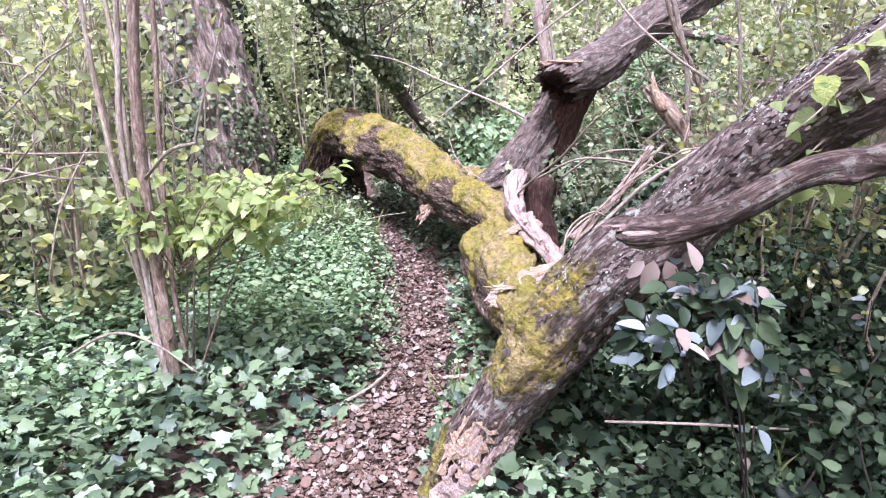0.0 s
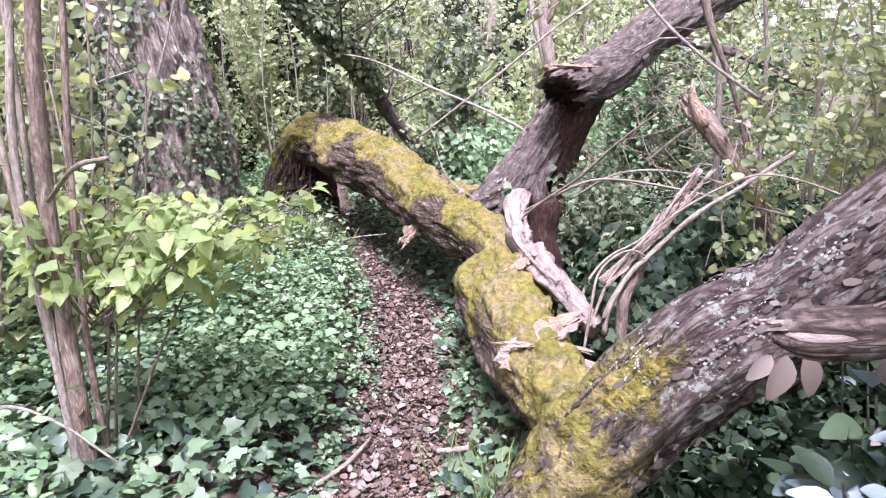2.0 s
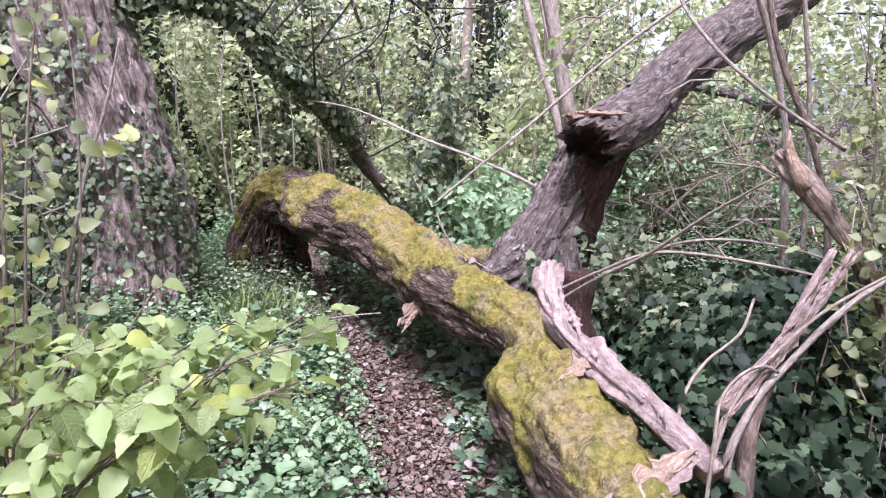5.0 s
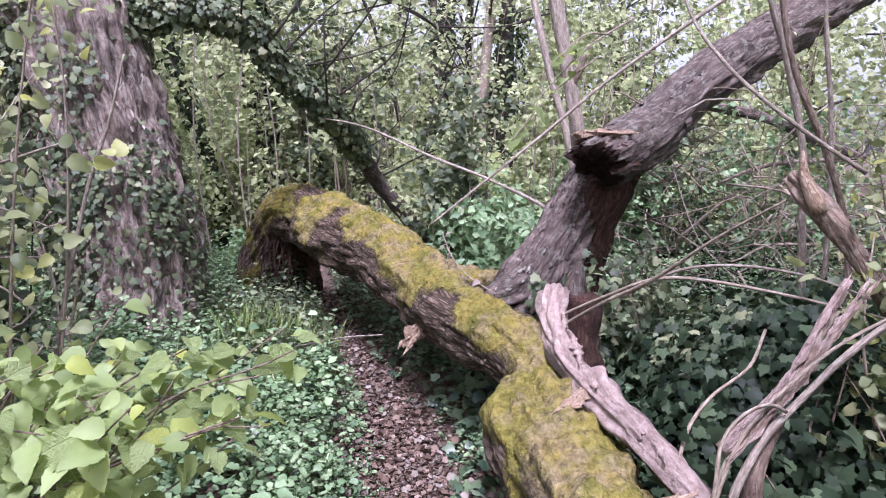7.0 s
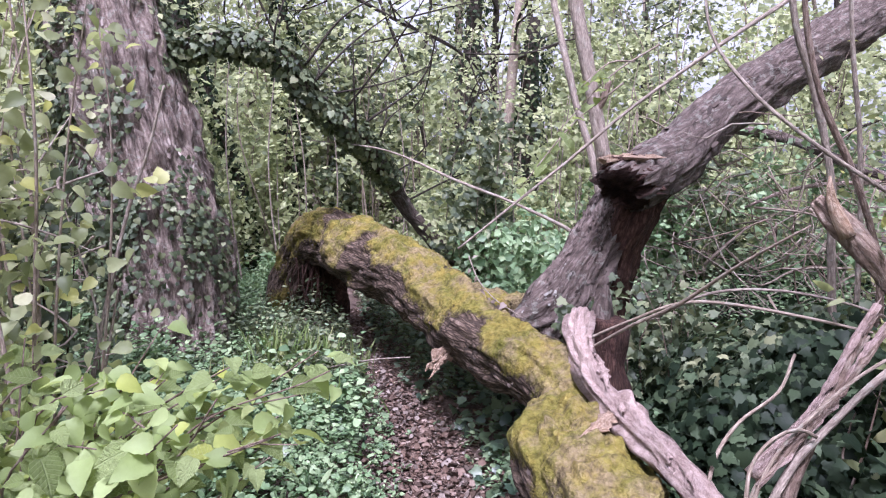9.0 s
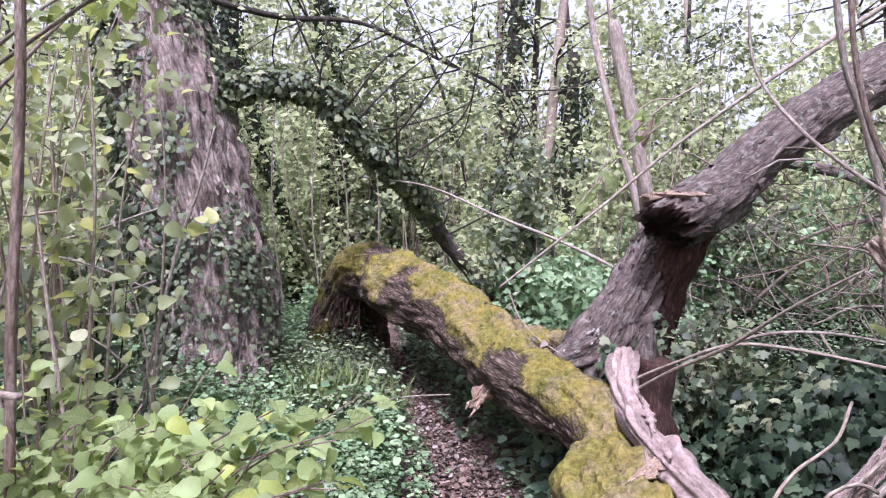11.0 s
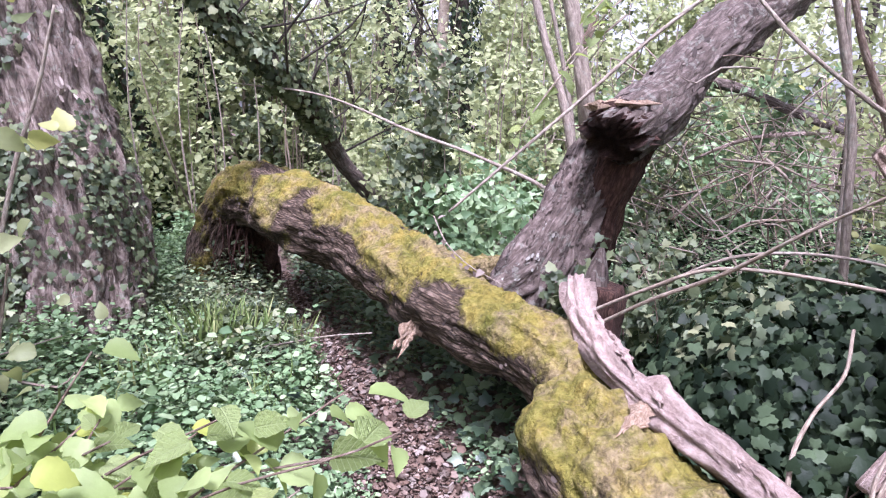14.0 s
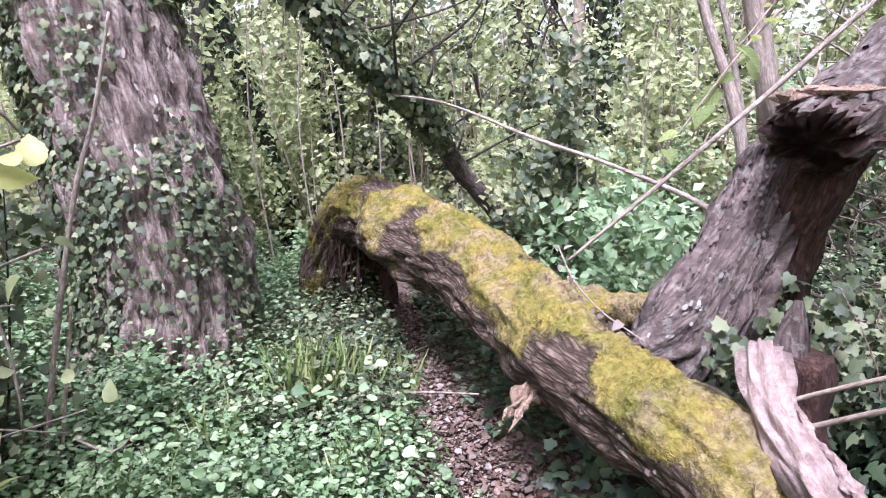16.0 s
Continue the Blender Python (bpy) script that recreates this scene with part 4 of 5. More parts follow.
    rows = [([(0.74, 3.02, 0.35), (0.72, 3.0, 0.6), (0.72, 3.0, 0.74), (0.8, 3.05, 0.87)], 0.03, M_STEM), ([(0.62, 3.0, 0.8), (0.73, 3.02, 0.897), (0.834, 3.05, 0.985), (0.933, 3.1, 1.122), (1.022, 3.14, 1.225)], 0.016, M_DEAD),
            ([(0.638, 2.96, 0.6), (0.645, 2.96, 0.7), (0.72, 2.98, 0.837), (0.8, 3.0, 0.911), (0.961, 3.02, 1.059), (1.117, 3.04, 1.159), (1.34, 3.05, 1.313)], 0.012, M_PALE), ([(0.548, 2.9, 0.55), (0.568, 2.92, 0.747), (0.592, 2.95, 0.847), (0.655, 2.97, 0.911), (0.72, 2.97, 0.937), (0.775, 2.98, 0.911)], 0.006, M_TWIG),
            ([(0.6, 3.2, 0.6), (0.608, 3.2, 0.678), (0.655, 3.25, 0.75), (0.743, 3.3, 0.825), (0.916, 3.4, 0.885), (1.02, 3.5, 0.978)], 0.007, M_TWIG), ([(0.6, 2.99, 0.66), (0.65, 3.0, 0.8), (0.76, 3.04, 0.91), (0.9, 3.1, 1.02), (1.05, 3.2, 1.12)], 0.006, M_TWIG),
            ([(0.57, 2.95, 0.6), (0.66, 2.98, 0.84), (0.82, 2.98, 1.03), (0.96, 2.95, 1.15), (1.12, 2.9, 1.24), (1.25, 2.8, 1.23), (1.4, 2.68, 1.17)], 0.005, M_TWIG)]
    for pts, r, m in rows:
        part("stick", tube("stick", [(*p, r * (1 - 0.35 * i / len(pts))) for i, p in enumerate(pts)], m, 14, 0.025, 0.25, 0.25, seed=60 + len(pts)), d)
    for k in range(6):
        o = rng_s.normal(0, 0.012, 3)
        part("splinter", splinter("splinter", [tuple(np.array(q) + o * f) for q, f in (((0.64, 2.99, 0.8), 1), ((0.74, 3.01, 0.9), 1), ((0.84, 3.04, 1.0), 1.3), ((0.95 + 0.02 * k, 3.1, 1.14 + 0.02 * k), 2))], 0.009, 0.005, M_DEAD if k % 2 else M_STEM, 200 + k), d)
    t = thing("broken_post", "splintered brown stub of a snapped stem", "stump", (1.25, 3.5, 0.6))
    part("stem", tube("stem", [(1.75, 3.5, 0.5, 0.034), (1.5, 3.5, 1.0, 0.034), (1.3, 3.52, 1.27, 0.034), (1.18, 3.57, 1.42, 0.034), (1.11, 3.6, 1.5, 0.02)], M_STEM, 24, 0.02, 0.3, 0.45, seed=70, hollow=False, jag=0.0), t)
    part("splinter", tube("splinter", [(1.2, 3.55, 1.38, 0.03), (1.14, 3.56, 1.5, 0.02), (1.12, 3.55, 1.58, 0.004)], M_SPLIT, 8, 0.03, 0.4, 0.3, seed=71), t)
    stick("fallen_twig", "long thin twig arching over the ivy mound", [(0.5, 4.25, 0.82, 0.007), (0.66, 4.1, 0.95, 0.007), (0.84, 3.92, 1.07, 0.0065), (1.1, 3.65, 1.08, 0.006), (1.5, 3.3, 1.02, 0.004)], M_TWIG)
    stick("fallen_twig", "long thin twig arching over the ivy mound", [(0.45, 4.15, 0.78, 0.008), (0.58, 3.9, 0.97, 0.007), (0.68, 3.65, 1.12, 0.007), (0.76, 3.4, 1.3, 0.005), (0.85, 3.2, 1.44, 0.003)], M_TWIG)
    stick("fallen_twig", "pale thin twig arching over the ivy mound", [(0.8, 4.3, 0.9, 0.006), (1.0, 4.0, 1.1, 0.006), (1.3, 3.7, 1.12, 0.005), (1.7, 3.4, 0.95, 0.004)], M_PALE)
    stick("hanging_twig", "thin bent twig hanging down", [(0.97, 4.3, 2.5, 0.005), (0.99, 4.25, 2.2, 0.006), (1.1, 4.12, 1.95, 0.008), (1.32, 4.0, 1.72, 0.009), (1.62, 3.9, 1.5, 0.009)], M_PALE)
    stick("fallen_twig", "bare twig sticking out over the path", [(-0.9, 5.6, 0.25, 0.006), (-0.55, 5.25, 0.42, 0.005), (-0.3, 5.05, 0.5, 0.003)], M_PALE)
    stick("path_stick", "short stick lying on the leaf litter", [(-0.47, 2.82, 0.03, 0.008), (-0.36, 2.95, 0.04, 0.01), (-0.28, 3.12, 0.05, 0.007)], M_TWIG)
    stick("path_stick", "short stick lying on the leaf litter", [(0.0, 3.0, 0.06, 0.011), (0.09, 3.0, 0.07, 0.012), (0.17, 3.02, 0.07, 0.01)], M_PALE)
    stick("bent_bramble", "pale arching bramble cane", [(-1.75, 2.7, 0.3, 0.006), (-1.45, 2.6, 0.47, 0.006), (-1.25, 2.55, 0.45, 0.005), (-1.05, 2.52, 0.32, 0.004)], M_PALE)
    stick("upright_cane", "slim pale cane standing before the large tree", CANE_A, M_PALE)
    stick("upright_cane", "slim brown cane standing before the large tree", CANE_B, M_TWIG)
    stick("dry_cane", "thin pale dry cane lying across the undergrowth", [(0.55, 1.95, 0.42, 0.005), (0.85, 1.95, 0.41, 0.005), (1.15, 1.9, 0.42, 0.004)], M_PALE)


sticks()


def stem_clump():
    rng = np.random.default_rng(81)
    t = thing("stem_clump", "clump of slim brown woodland stems beside the path", "shrub", (-1.4, 2.95, 0.0))
    rows = [([(-1.33, 2.88, -0.05), (-1.43, 2.95, 0.55), (-1.47, 2.95, 1.27), (-1.43, 2.98, 1.9), (-1.4, 3.0, 3.2)], 0.015, M_PALE), ([(-1.3, 2.9, -0.05), (-1.37, 2.95, 0.55), (-1.41, 3.0, 1.24), (-1.37, 3.02, 1.9), (-1.2, 3.1, 3.4)], 0.032, M_STEM),
            ([(-1.26, 2.95, -0.05), (-1.32, 2.98, 0.6), (-1.33, 3.02, 1.2), (-1.3, 3.05, 2.0), (-1.4, 3.2, 3.2)], 0.013, M_STEM), ([(-1.36, 2.9, -0.05), (-1.42, 2.95, 0.5), (-1.46, 3.0, 1.0), (-1.5, 3.05, 1.7), (-1.6, 3.1, 2.6)], 0.012, M_TWIG),
            ([(-1.45, 3.1, 0), (-1.6, 3.15, 0.9), (-1.7, 3.2, 1.8), (-1.75, 3.3, 3)], 0.014, M_TWIG), ([(-1.38, 2.95, 1.1), (-1.15, 2.7, 1.25), (-0.98, 2.55, 1.3)], 0.008, M_TWIG)]
    for k, (pts, r, m) in enumerate(rows):
        part("stem", tube("stem", [(0.908 * p[0], 0.908 * p[1], p[2] + 0.092 * (1.55 - p[2]) * (p[2] > 0.1), 0.9 * r * (1 - 0.3 * i / len(pts))) for i, p in enumerate(pts)], m, 12, 0.04, 0.2, 0.2, seed=80 + k), t)
    n = 300
    p = np.stack([rng.uniform(-2.4, -1.34, n), rng.uniform(2.6, 3.2, n), rng.uniform(0.7, 2.7, n)], 1)
    part("foliage", scatter("foliage", HAZEL_LEAF, p, tilted(n, 0.7, rng), rng.uniform(0.03, 0.065, n), M_SHRUB), t, "thin yellow-green leaves", "stuff")


stem_clump()


def hazel_spray():
    rng = np.random.default_rng(91)
    t = thing("hazel_shrub", "low hazel shrub with fresh pale green leaves beside the path", "shrub", (-1.2, 2.75, 0.0))
    root = np.array((-1.2, 2.8, 0.05))
    P, R, S, own = [], [], [], []
    tips = [(-0.42, 2.62, 1.2), (-0.5, 2.5, 1.12), (-0.62, 2.75, 1.18), (-0.7, 2.5, 1.1), (-0.8, 2.8, 1.12), (-0.9, 2.5, 1.08), (-1.0, 2.7, 1.16), (-0.55, 2.68, 1.0), (-0.7, 2.6, 1.02), (-0.9, 2.62, 1.0), (-1.15, 2.5, 1.02), (-1.3, 2.6, 1.14)]
    tips += [(rng.uniform(-1.5, -0.42), rng.uniform(2.45, 3.05), rng.uniform(0.9, 1.2)) for _ in range(40)]
    for k, tip in enumerate(tips):
        tip = np.array(tip)
        mid = root * 0.5 + tip * 0.5 + rng.normal(0, 0.05, 3) + (0, 0, 0.36)
        start = root + rng.normal(0, 0.05, 3) * (1, 1, 0)
        if k % 13:
            start = 0.75 * start + 0.25 * mid + (0, 0, 0.45)
        pts = [start, mid, tip]
        stem = part("stem", tube("stem", [(*pts[0], 0.003 if k % 13 else 0.007), (*pts[1], 0.0027), (*pts[2], 0.0015)], M_STEM, 6, 0.06, 0.1), t)
        c = curve_points([(*q, 1) for q in pts], 0.02)[:, :3]
        for s in np.linspace(0.5, 1.0, 14):
            q = c[int(s * (len(c) - 1))]
            out = rng.normal(size=3) * (1, 1, 0.25) + (tip - mid) * 0.8
            out /= np.linalg.norm(out)
            P.append(q + out * 0.02 + (0, 0, rng.uniform(-0.04, 0.03)))
            nrm = np.array((0.1, -0.35, 1.0)) + 0.45 * rng.normal(size=3)
            R.append(rot_from(nrm[None], (out + (0, 0, -0.5))[None])[0])
            S.append(rng.uniform(0.032, 0.07))
            own.append(stem)
    leaf_parts("leaf", HAZEL_LEAF, M_HAZEL1, P[:300], R[:300], S[:300], own[:300])
    part("foliage", scatter("foliage", HAZEL_LEAF, np.array(P[300:]), np.array(R[300:]), np.array(S[300:]), M_HAZEL), t, "", "stuff")


hazel_spray()

# ---- undergrowth ----


def ivy_bed():
    rng = np.random.default_rng(101)
    n = 62000
    x, y = rng.uniform(-4.5, 4.5, n), 0.7 + 7.8 * rng.random(n) ** 1.15
    o = off_path(x, y)
    left = x < path_mid(y)
    dense = np.where(left, smooth(3.9, 2.9, y) * 1.0 + 0.16, smooth(0.3, 0.55, x) * 0.3 + 0.6)
    patch = np.array([noise.noise((a * 1.1, b * 1.1, 3)) for a, b in zip(x, y)])
    keep = (o > 1.0 + 0.14 * rng.normal(size=n)) & (rng.random(n) < dense + 0.25 * patch)
    x, y = x[keep], y[keep]
    h = rng.uniform(0.02, 0.17, len(x)) * smooth(1.0, 2.0, off_path(x, y))
    p = np.stack([x, y, ground_z(x, y) + 0.02 + h], 1)
    fr, s = tilted(len(p), 0.5, rng), rng.uniform(0.035, 0.085, len(p))
    close = np.where((np.abs(x + 1.0) < 0.55) & (y > 1.9) & (y < 2.9) & (h > 0.1))[0][:290]
    rest = np.setdiff1d(np.arange(len(p)), close)
    # same ivy past the trunk, its shade painted with the dark leaf
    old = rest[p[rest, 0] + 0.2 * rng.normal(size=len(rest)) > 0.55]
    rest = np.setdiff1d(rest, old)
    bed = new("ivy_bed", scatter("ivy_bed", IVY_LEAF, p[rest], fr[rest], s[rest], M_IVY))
    tagged(new("shaded_ivy", scatter("shaded_ivy", IVY_LEAF, p[old], fr[old], 1.1 * s[old], M_DARK)), "ivy covering the floor beyond the trunk, its colour darkened as shade", "ivy", "", "stuff")
    m = 26000
    x, y = rng.uniform(-11, 11, m), rng.uniform(-7, 17, m)
    inside = (np.abs(x) < 4.0) & (y > 1.2) & (y < 8.0)
    thin = smooth(12, 4, np.hypot(x, y - 5)) + 0.25 * np.array([noise.noise((a * 0.8, b * 0.8, 9)) for a, b in zip(x, y)])
    keep = ~inside & (off_path(x, y) > 1.2) & (rng.random(m) < 0.35 + 0.65 * thin)
    x, y = x[keep], y[keep]
    far = np.stack([x, y, ground_z(x, y) + rng.uniform(0.02, 0.16, len(x))], 1)
    tagged(new("outer_ivy", scatter("outer_ivy", IVY_LEAF, far, tilted(len(far), 0.5, rng), rng.uniform(0.07, 0.16, len(far)), M_IVY)), "green ivy spreading over the floor of the wood", "ivy", "", "stuff")
    tagged(bed, "dense dark green ivy covering the woodland floor", "ivy", "", "stuff")
    leaf_parts("leaf", IVY_LEAF, M_IVY1, p[close], fr[close], s[close], bed)


ivy_bed()


def ivy_mound():
    rng = np.random.default_rng(103)
    n = 11000
    x, y = rng.normal(1.55, 0.6, n), rng.normal(4.1, 0.8, n)
    keep = (x > 0.72) & (y > 2.9)
    x, y = x[keep], y[keep]
    z = ground_z(x, y) + rng.uniform(0.0, 0.42, len(x)) * smooth(0.65, 1.1, x)
    slope = np.stack([x - 1.75, y - 4.4, np.full(len(x), 0.55)], 1)
    fr = rot_from(slope + 0.35 * rng.normal(size=(len(x), 3)), np.array((0, -0.4, -0.8)) + 0.5 * rng.normal(size=(len(x), 3)))
    p, size = np.stack([x, y, z], 1), rng.uniform(0.032, 0.072, len(x))
    # upper leaves take the lighter ivy colours to paint in light on the top
    fresh = (z - ground_z(x, y) > 0.27) & (rng.random(len(x)) < 0.5) & (y > 4.1)
    tagged(new("ivy_mound", scatter("ivy_mound", IVY_LEAF, p[~fresh], fr[~fresh], size[~fresh], M_DARK)), "mound of large dark ivy beside the fallen trunk, darkened further for shade", "ivy", "", "stuff")
    tagged(new("lit_ivy", scatter("lit_ivy", IVY_LEAF, p[fresh], fr[fresh], size[fresh], M_IVYT)), "ivy leaves on top of the mound, coloured lighter as if lit", "ivy", "", "stuff")


ivy_mound()


def herbs():
    rng = np.random.default_rng(107)
    n = 17000
    x, y = rng.uniform(-4, 1.2, n), rng.uniform(1.6, 9.5, n)
    o = off_path(x, y)
    left = x < path_mid(y)
    dens = np.where(left, np.maximum(smooth(2.7, 3.4, y) * 0.95 + 0.06, 0.75 * smooth(-1.05, -1.45, x)), 0.22 + 0.4 * (y > 6))
    keep = (o > 1.05 + 0.28 * rng.normal(size=n)) & (rng.random(n) < dens)
    x, y = x[keep], y[keep]
    ht = rng.uniform(0.06, 0.24, len(x)) * np.where(rng.random(len(x)) < 0.12, 1.7, 1.0) * smooth(0.9, 1.8, off_path(x, y)) * np.array([max(0.35, 1.0 + 1.5 * noise.noise((a * 2.3, b * 2.3, 5))) for a, b in zip(x, y)]) + 0.02
    ht = np.minimum(ht, np.where(x > path_mid(y), 0.16, 0.5))
    P, R, S = [], [], []
    for a, b, h in zip(x, y, ht):
        z0 = float(ground_z(a, b))
        for k in range(7):
            ang = k * 2.4 + a * 9
            d = np.array((math.cos(ang), math.sin(ang), 0.25))
            P.append((a + 0.012 * d[0], b + 0.012 * d[1], z0 + h * (1 - 0.09 * k)))
            R.append((d, np.array((-0.25 * d[0], -0.25 * d[1], 1.0))))
            S.append((0.022 + 0.036 * rng.random()) * (0.75 + 2.0 * h))
    tips, nrm = np.array([r[0] for r in R]), np.array([r[1] for r in R]) + 0.42 * rng.normal(size=(len(R), 3))
    P, R, S = np.array(P), rot_from(nrm, tips), np.array(S)
    # the herbs under the arch get darker leaves as painted shade
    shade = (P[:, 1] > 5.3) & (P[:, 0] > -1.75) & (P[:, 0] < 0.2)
    tagged(new("shaded_herbs", scatter("shaded_herbs", HERB_LEAF, P[shade], R[shade], S[shade], M_IVYT)), "low plants under the arching trunk, shade put into their colour", "undergrowth", "", "stuff")
    me = scatter("green_herbs", HERB_LEAF, P[~shade], R[~shade], S[~shade], M_HERB)
    tagged(new("green_herbs", me), "low soft green herbs crowding the path's edge", "undergrowth", "", "stuff")

    # taller, paler plants among them and behind the leaning trunk
    m = 1500
    x, y = np.where(np.arange(m) < 620, rng.uniform(-2.3, -0.6, m), rng.uniform(0.7, 4.2, m)), np.where(np.arange(m) < 620, rng.uniform(3.2, 7.0, m), rng.uniform(5.1, 8.2, m))
    keep = (off_path(x, y) > 1.5) & ((x < -1.3) | (y < 5.2) | (x > 0))
    P, R, N, S = [], [], [], []
    for a, b in zip(x[keep], y[keep]):
        z0, h = float(ground_z(a, b)), rng.uniform(0.14, 0.42)
        lean = rng.normal(0, 0.06, 2)
        for k in range(10):
            f = 1 - 0.075 * k
            ang = k * 2.4 + b * 7
            d = np.array((math.cos(ang), math.sin(ang), 0.15 - 0.04 * k))
            P.append((a + lean[0] * f + 0.015 * d[0], b + lean[1] * f + 0.015 * d[1], z0 + h * f))
            R.append(d)
            N.append((-0.2 * d[0], -0.2 * d[1] - 0.15, 1.0))
            S.append(rng.uniform(0.03, 0.065))
    me = scatter("pale_herbs", HERB_LEAF, np.array(P), rot_from(np.array(N) + 0.25 * rng.normal(size=(len(N), 3)), np.array(R)), np.array(S), M_PALEHERB)
    tagged(new("pale_herbs", me), "taller pale green woodland herbs", "undergrowth", "", "stuff")


herbs()


def grass_tufts():
    rng = np.random.default_rng(109)
    for cx, cy, n, ln in ((-1.2, 5.75, 150, 0.42), (-1.02, 5.85, 110, 0.38), (-1.35, 5.95, 70, 0.35), (-0.62, 5.4, 40, 0.2), (-1.6, 4.6, 45, 0.34), (-1.15, 4.3, 30, 0.28), (-0.85, 4.9, 40, 0.3), (-1.45, 5.2, 40, 0.34), (-0.75, 6.1, 45, 0.3), (0.2, 2.6, 60, 0.2), (0.3, 2.9, 40, 0.16), (0.75, 1.75, 50, 0.2), (1.1, 1.9, 60, 0.26), (0.1, 2.95, 40, 0.18)):
        p = np.stack([cx + rng.normal(0, 0.07, n), cy + rng.normal(0, 0.07, n), np.zeros(n)], 1)
        p[:, 2] = ground_z(p[:, 0], p[:, 1]) - 0.01
        tip = np.array((0, 0, 1.0)) + 0.42 * rng.normal(size=(n, 3))
        nrm = rng.normal(size=(n, 3)) * (1, 1, 0.1)
        me = scatter("grass_tuft", BLADE, p, rot_from(nrm, tip), rng.uniform(0.6, 1.2, n) * ln, M_GRASS)
        tagged(new("grass_tuft", me), "tuft of arching pale green grass", "grass", "grass tufts", "stuff")


grass_tufts()

# ---- shrubs and woods ----


def shrub(name, label, cx, cy, h, r, count, leaf, size, rng, stems=5, z_lo=0.15, shape=FAR_LEAF, bark=None, category="shrub"):
    """Stems that fork into twigs, with leaves strung along the twigs."""
    z0 = float(ground_z(cx, cy))
    t = thing(name, label, category, (cx, cy, z0))
    ends = []
    for k in range(stems):
        a = rng.uniform(0, 2 * math.pi)
        lean = r * rng.uniform(0.2, 0.9)
        top = np.array((cx + math.cos(a) * lean, cy + math.sin(a) * lean, z0 + h * rng.uniform(0.75, 1.05)))
        base = np.array((cx + math.cos(a) * 0.1 * r, cy + math.sin(a) * 0.1 * r, z0 - 0.05))
        mid = 0.5 * (base + top) + rng.normal(0, 0.3 * r + 0.03, 3)
        rad = 0.004 + 0.0032 * h * rng.uniform(0.4, 1.3)
        w = rng.normal(0, 0.05 * r + 0.015, (2, 3))
        low, high = 0.25 * base + 0.5 * mid + 0.25 * (0.5 * (base + top)) + w[0], 0.25 * top + 0.5 * mid + 0.25 * (0.5 * (base + top)) + w[1]
        low[2], high[2] = 0.7 * base[2] + 0.3 * top[2], 0.3 * base[2] + 0.7 * top[2]
        part("stem", tube("stem", [(*base, rad), (*low, rad * 0.85), (*high, rad * 0.6), (*top, rad * 0.3)], bark or M_TWIG, 6, 0.14, 0.1), t)
        for s in np.linspace(z_lo, 1.0, 8):
            q = (1 - s) * (1 - s) * base + 2 * s * (1 - s) * mid + s * s * top
            for _ in range(2):
                ends.append((q, q + rng.normal(size=3) * (0.38 * r, 0.38 * r, 0.2 * r)))
    e = np.array(ends)
    k = rng.integers(0, len(e), count)
    s = rng.random(count)[:, None] ** 0.6
    p = e[k, 0] * (1 - s) + e[k, 1] * s + rng.normal(0, 0.05 * r + 0.02, (count, 3))
    p[:, 2] = np.maximum(p[:, 2], ground_z(p[:, 0], p[:, 1]) + 0.03)
    part("foliage", scatter("foliage", shape, p, tilted(count, 0.6, rng, (0, -0.5, 0.8)), rng.uniform(0.6, 1.25, count) * size, leaf), t, "", "stuff")
    return t


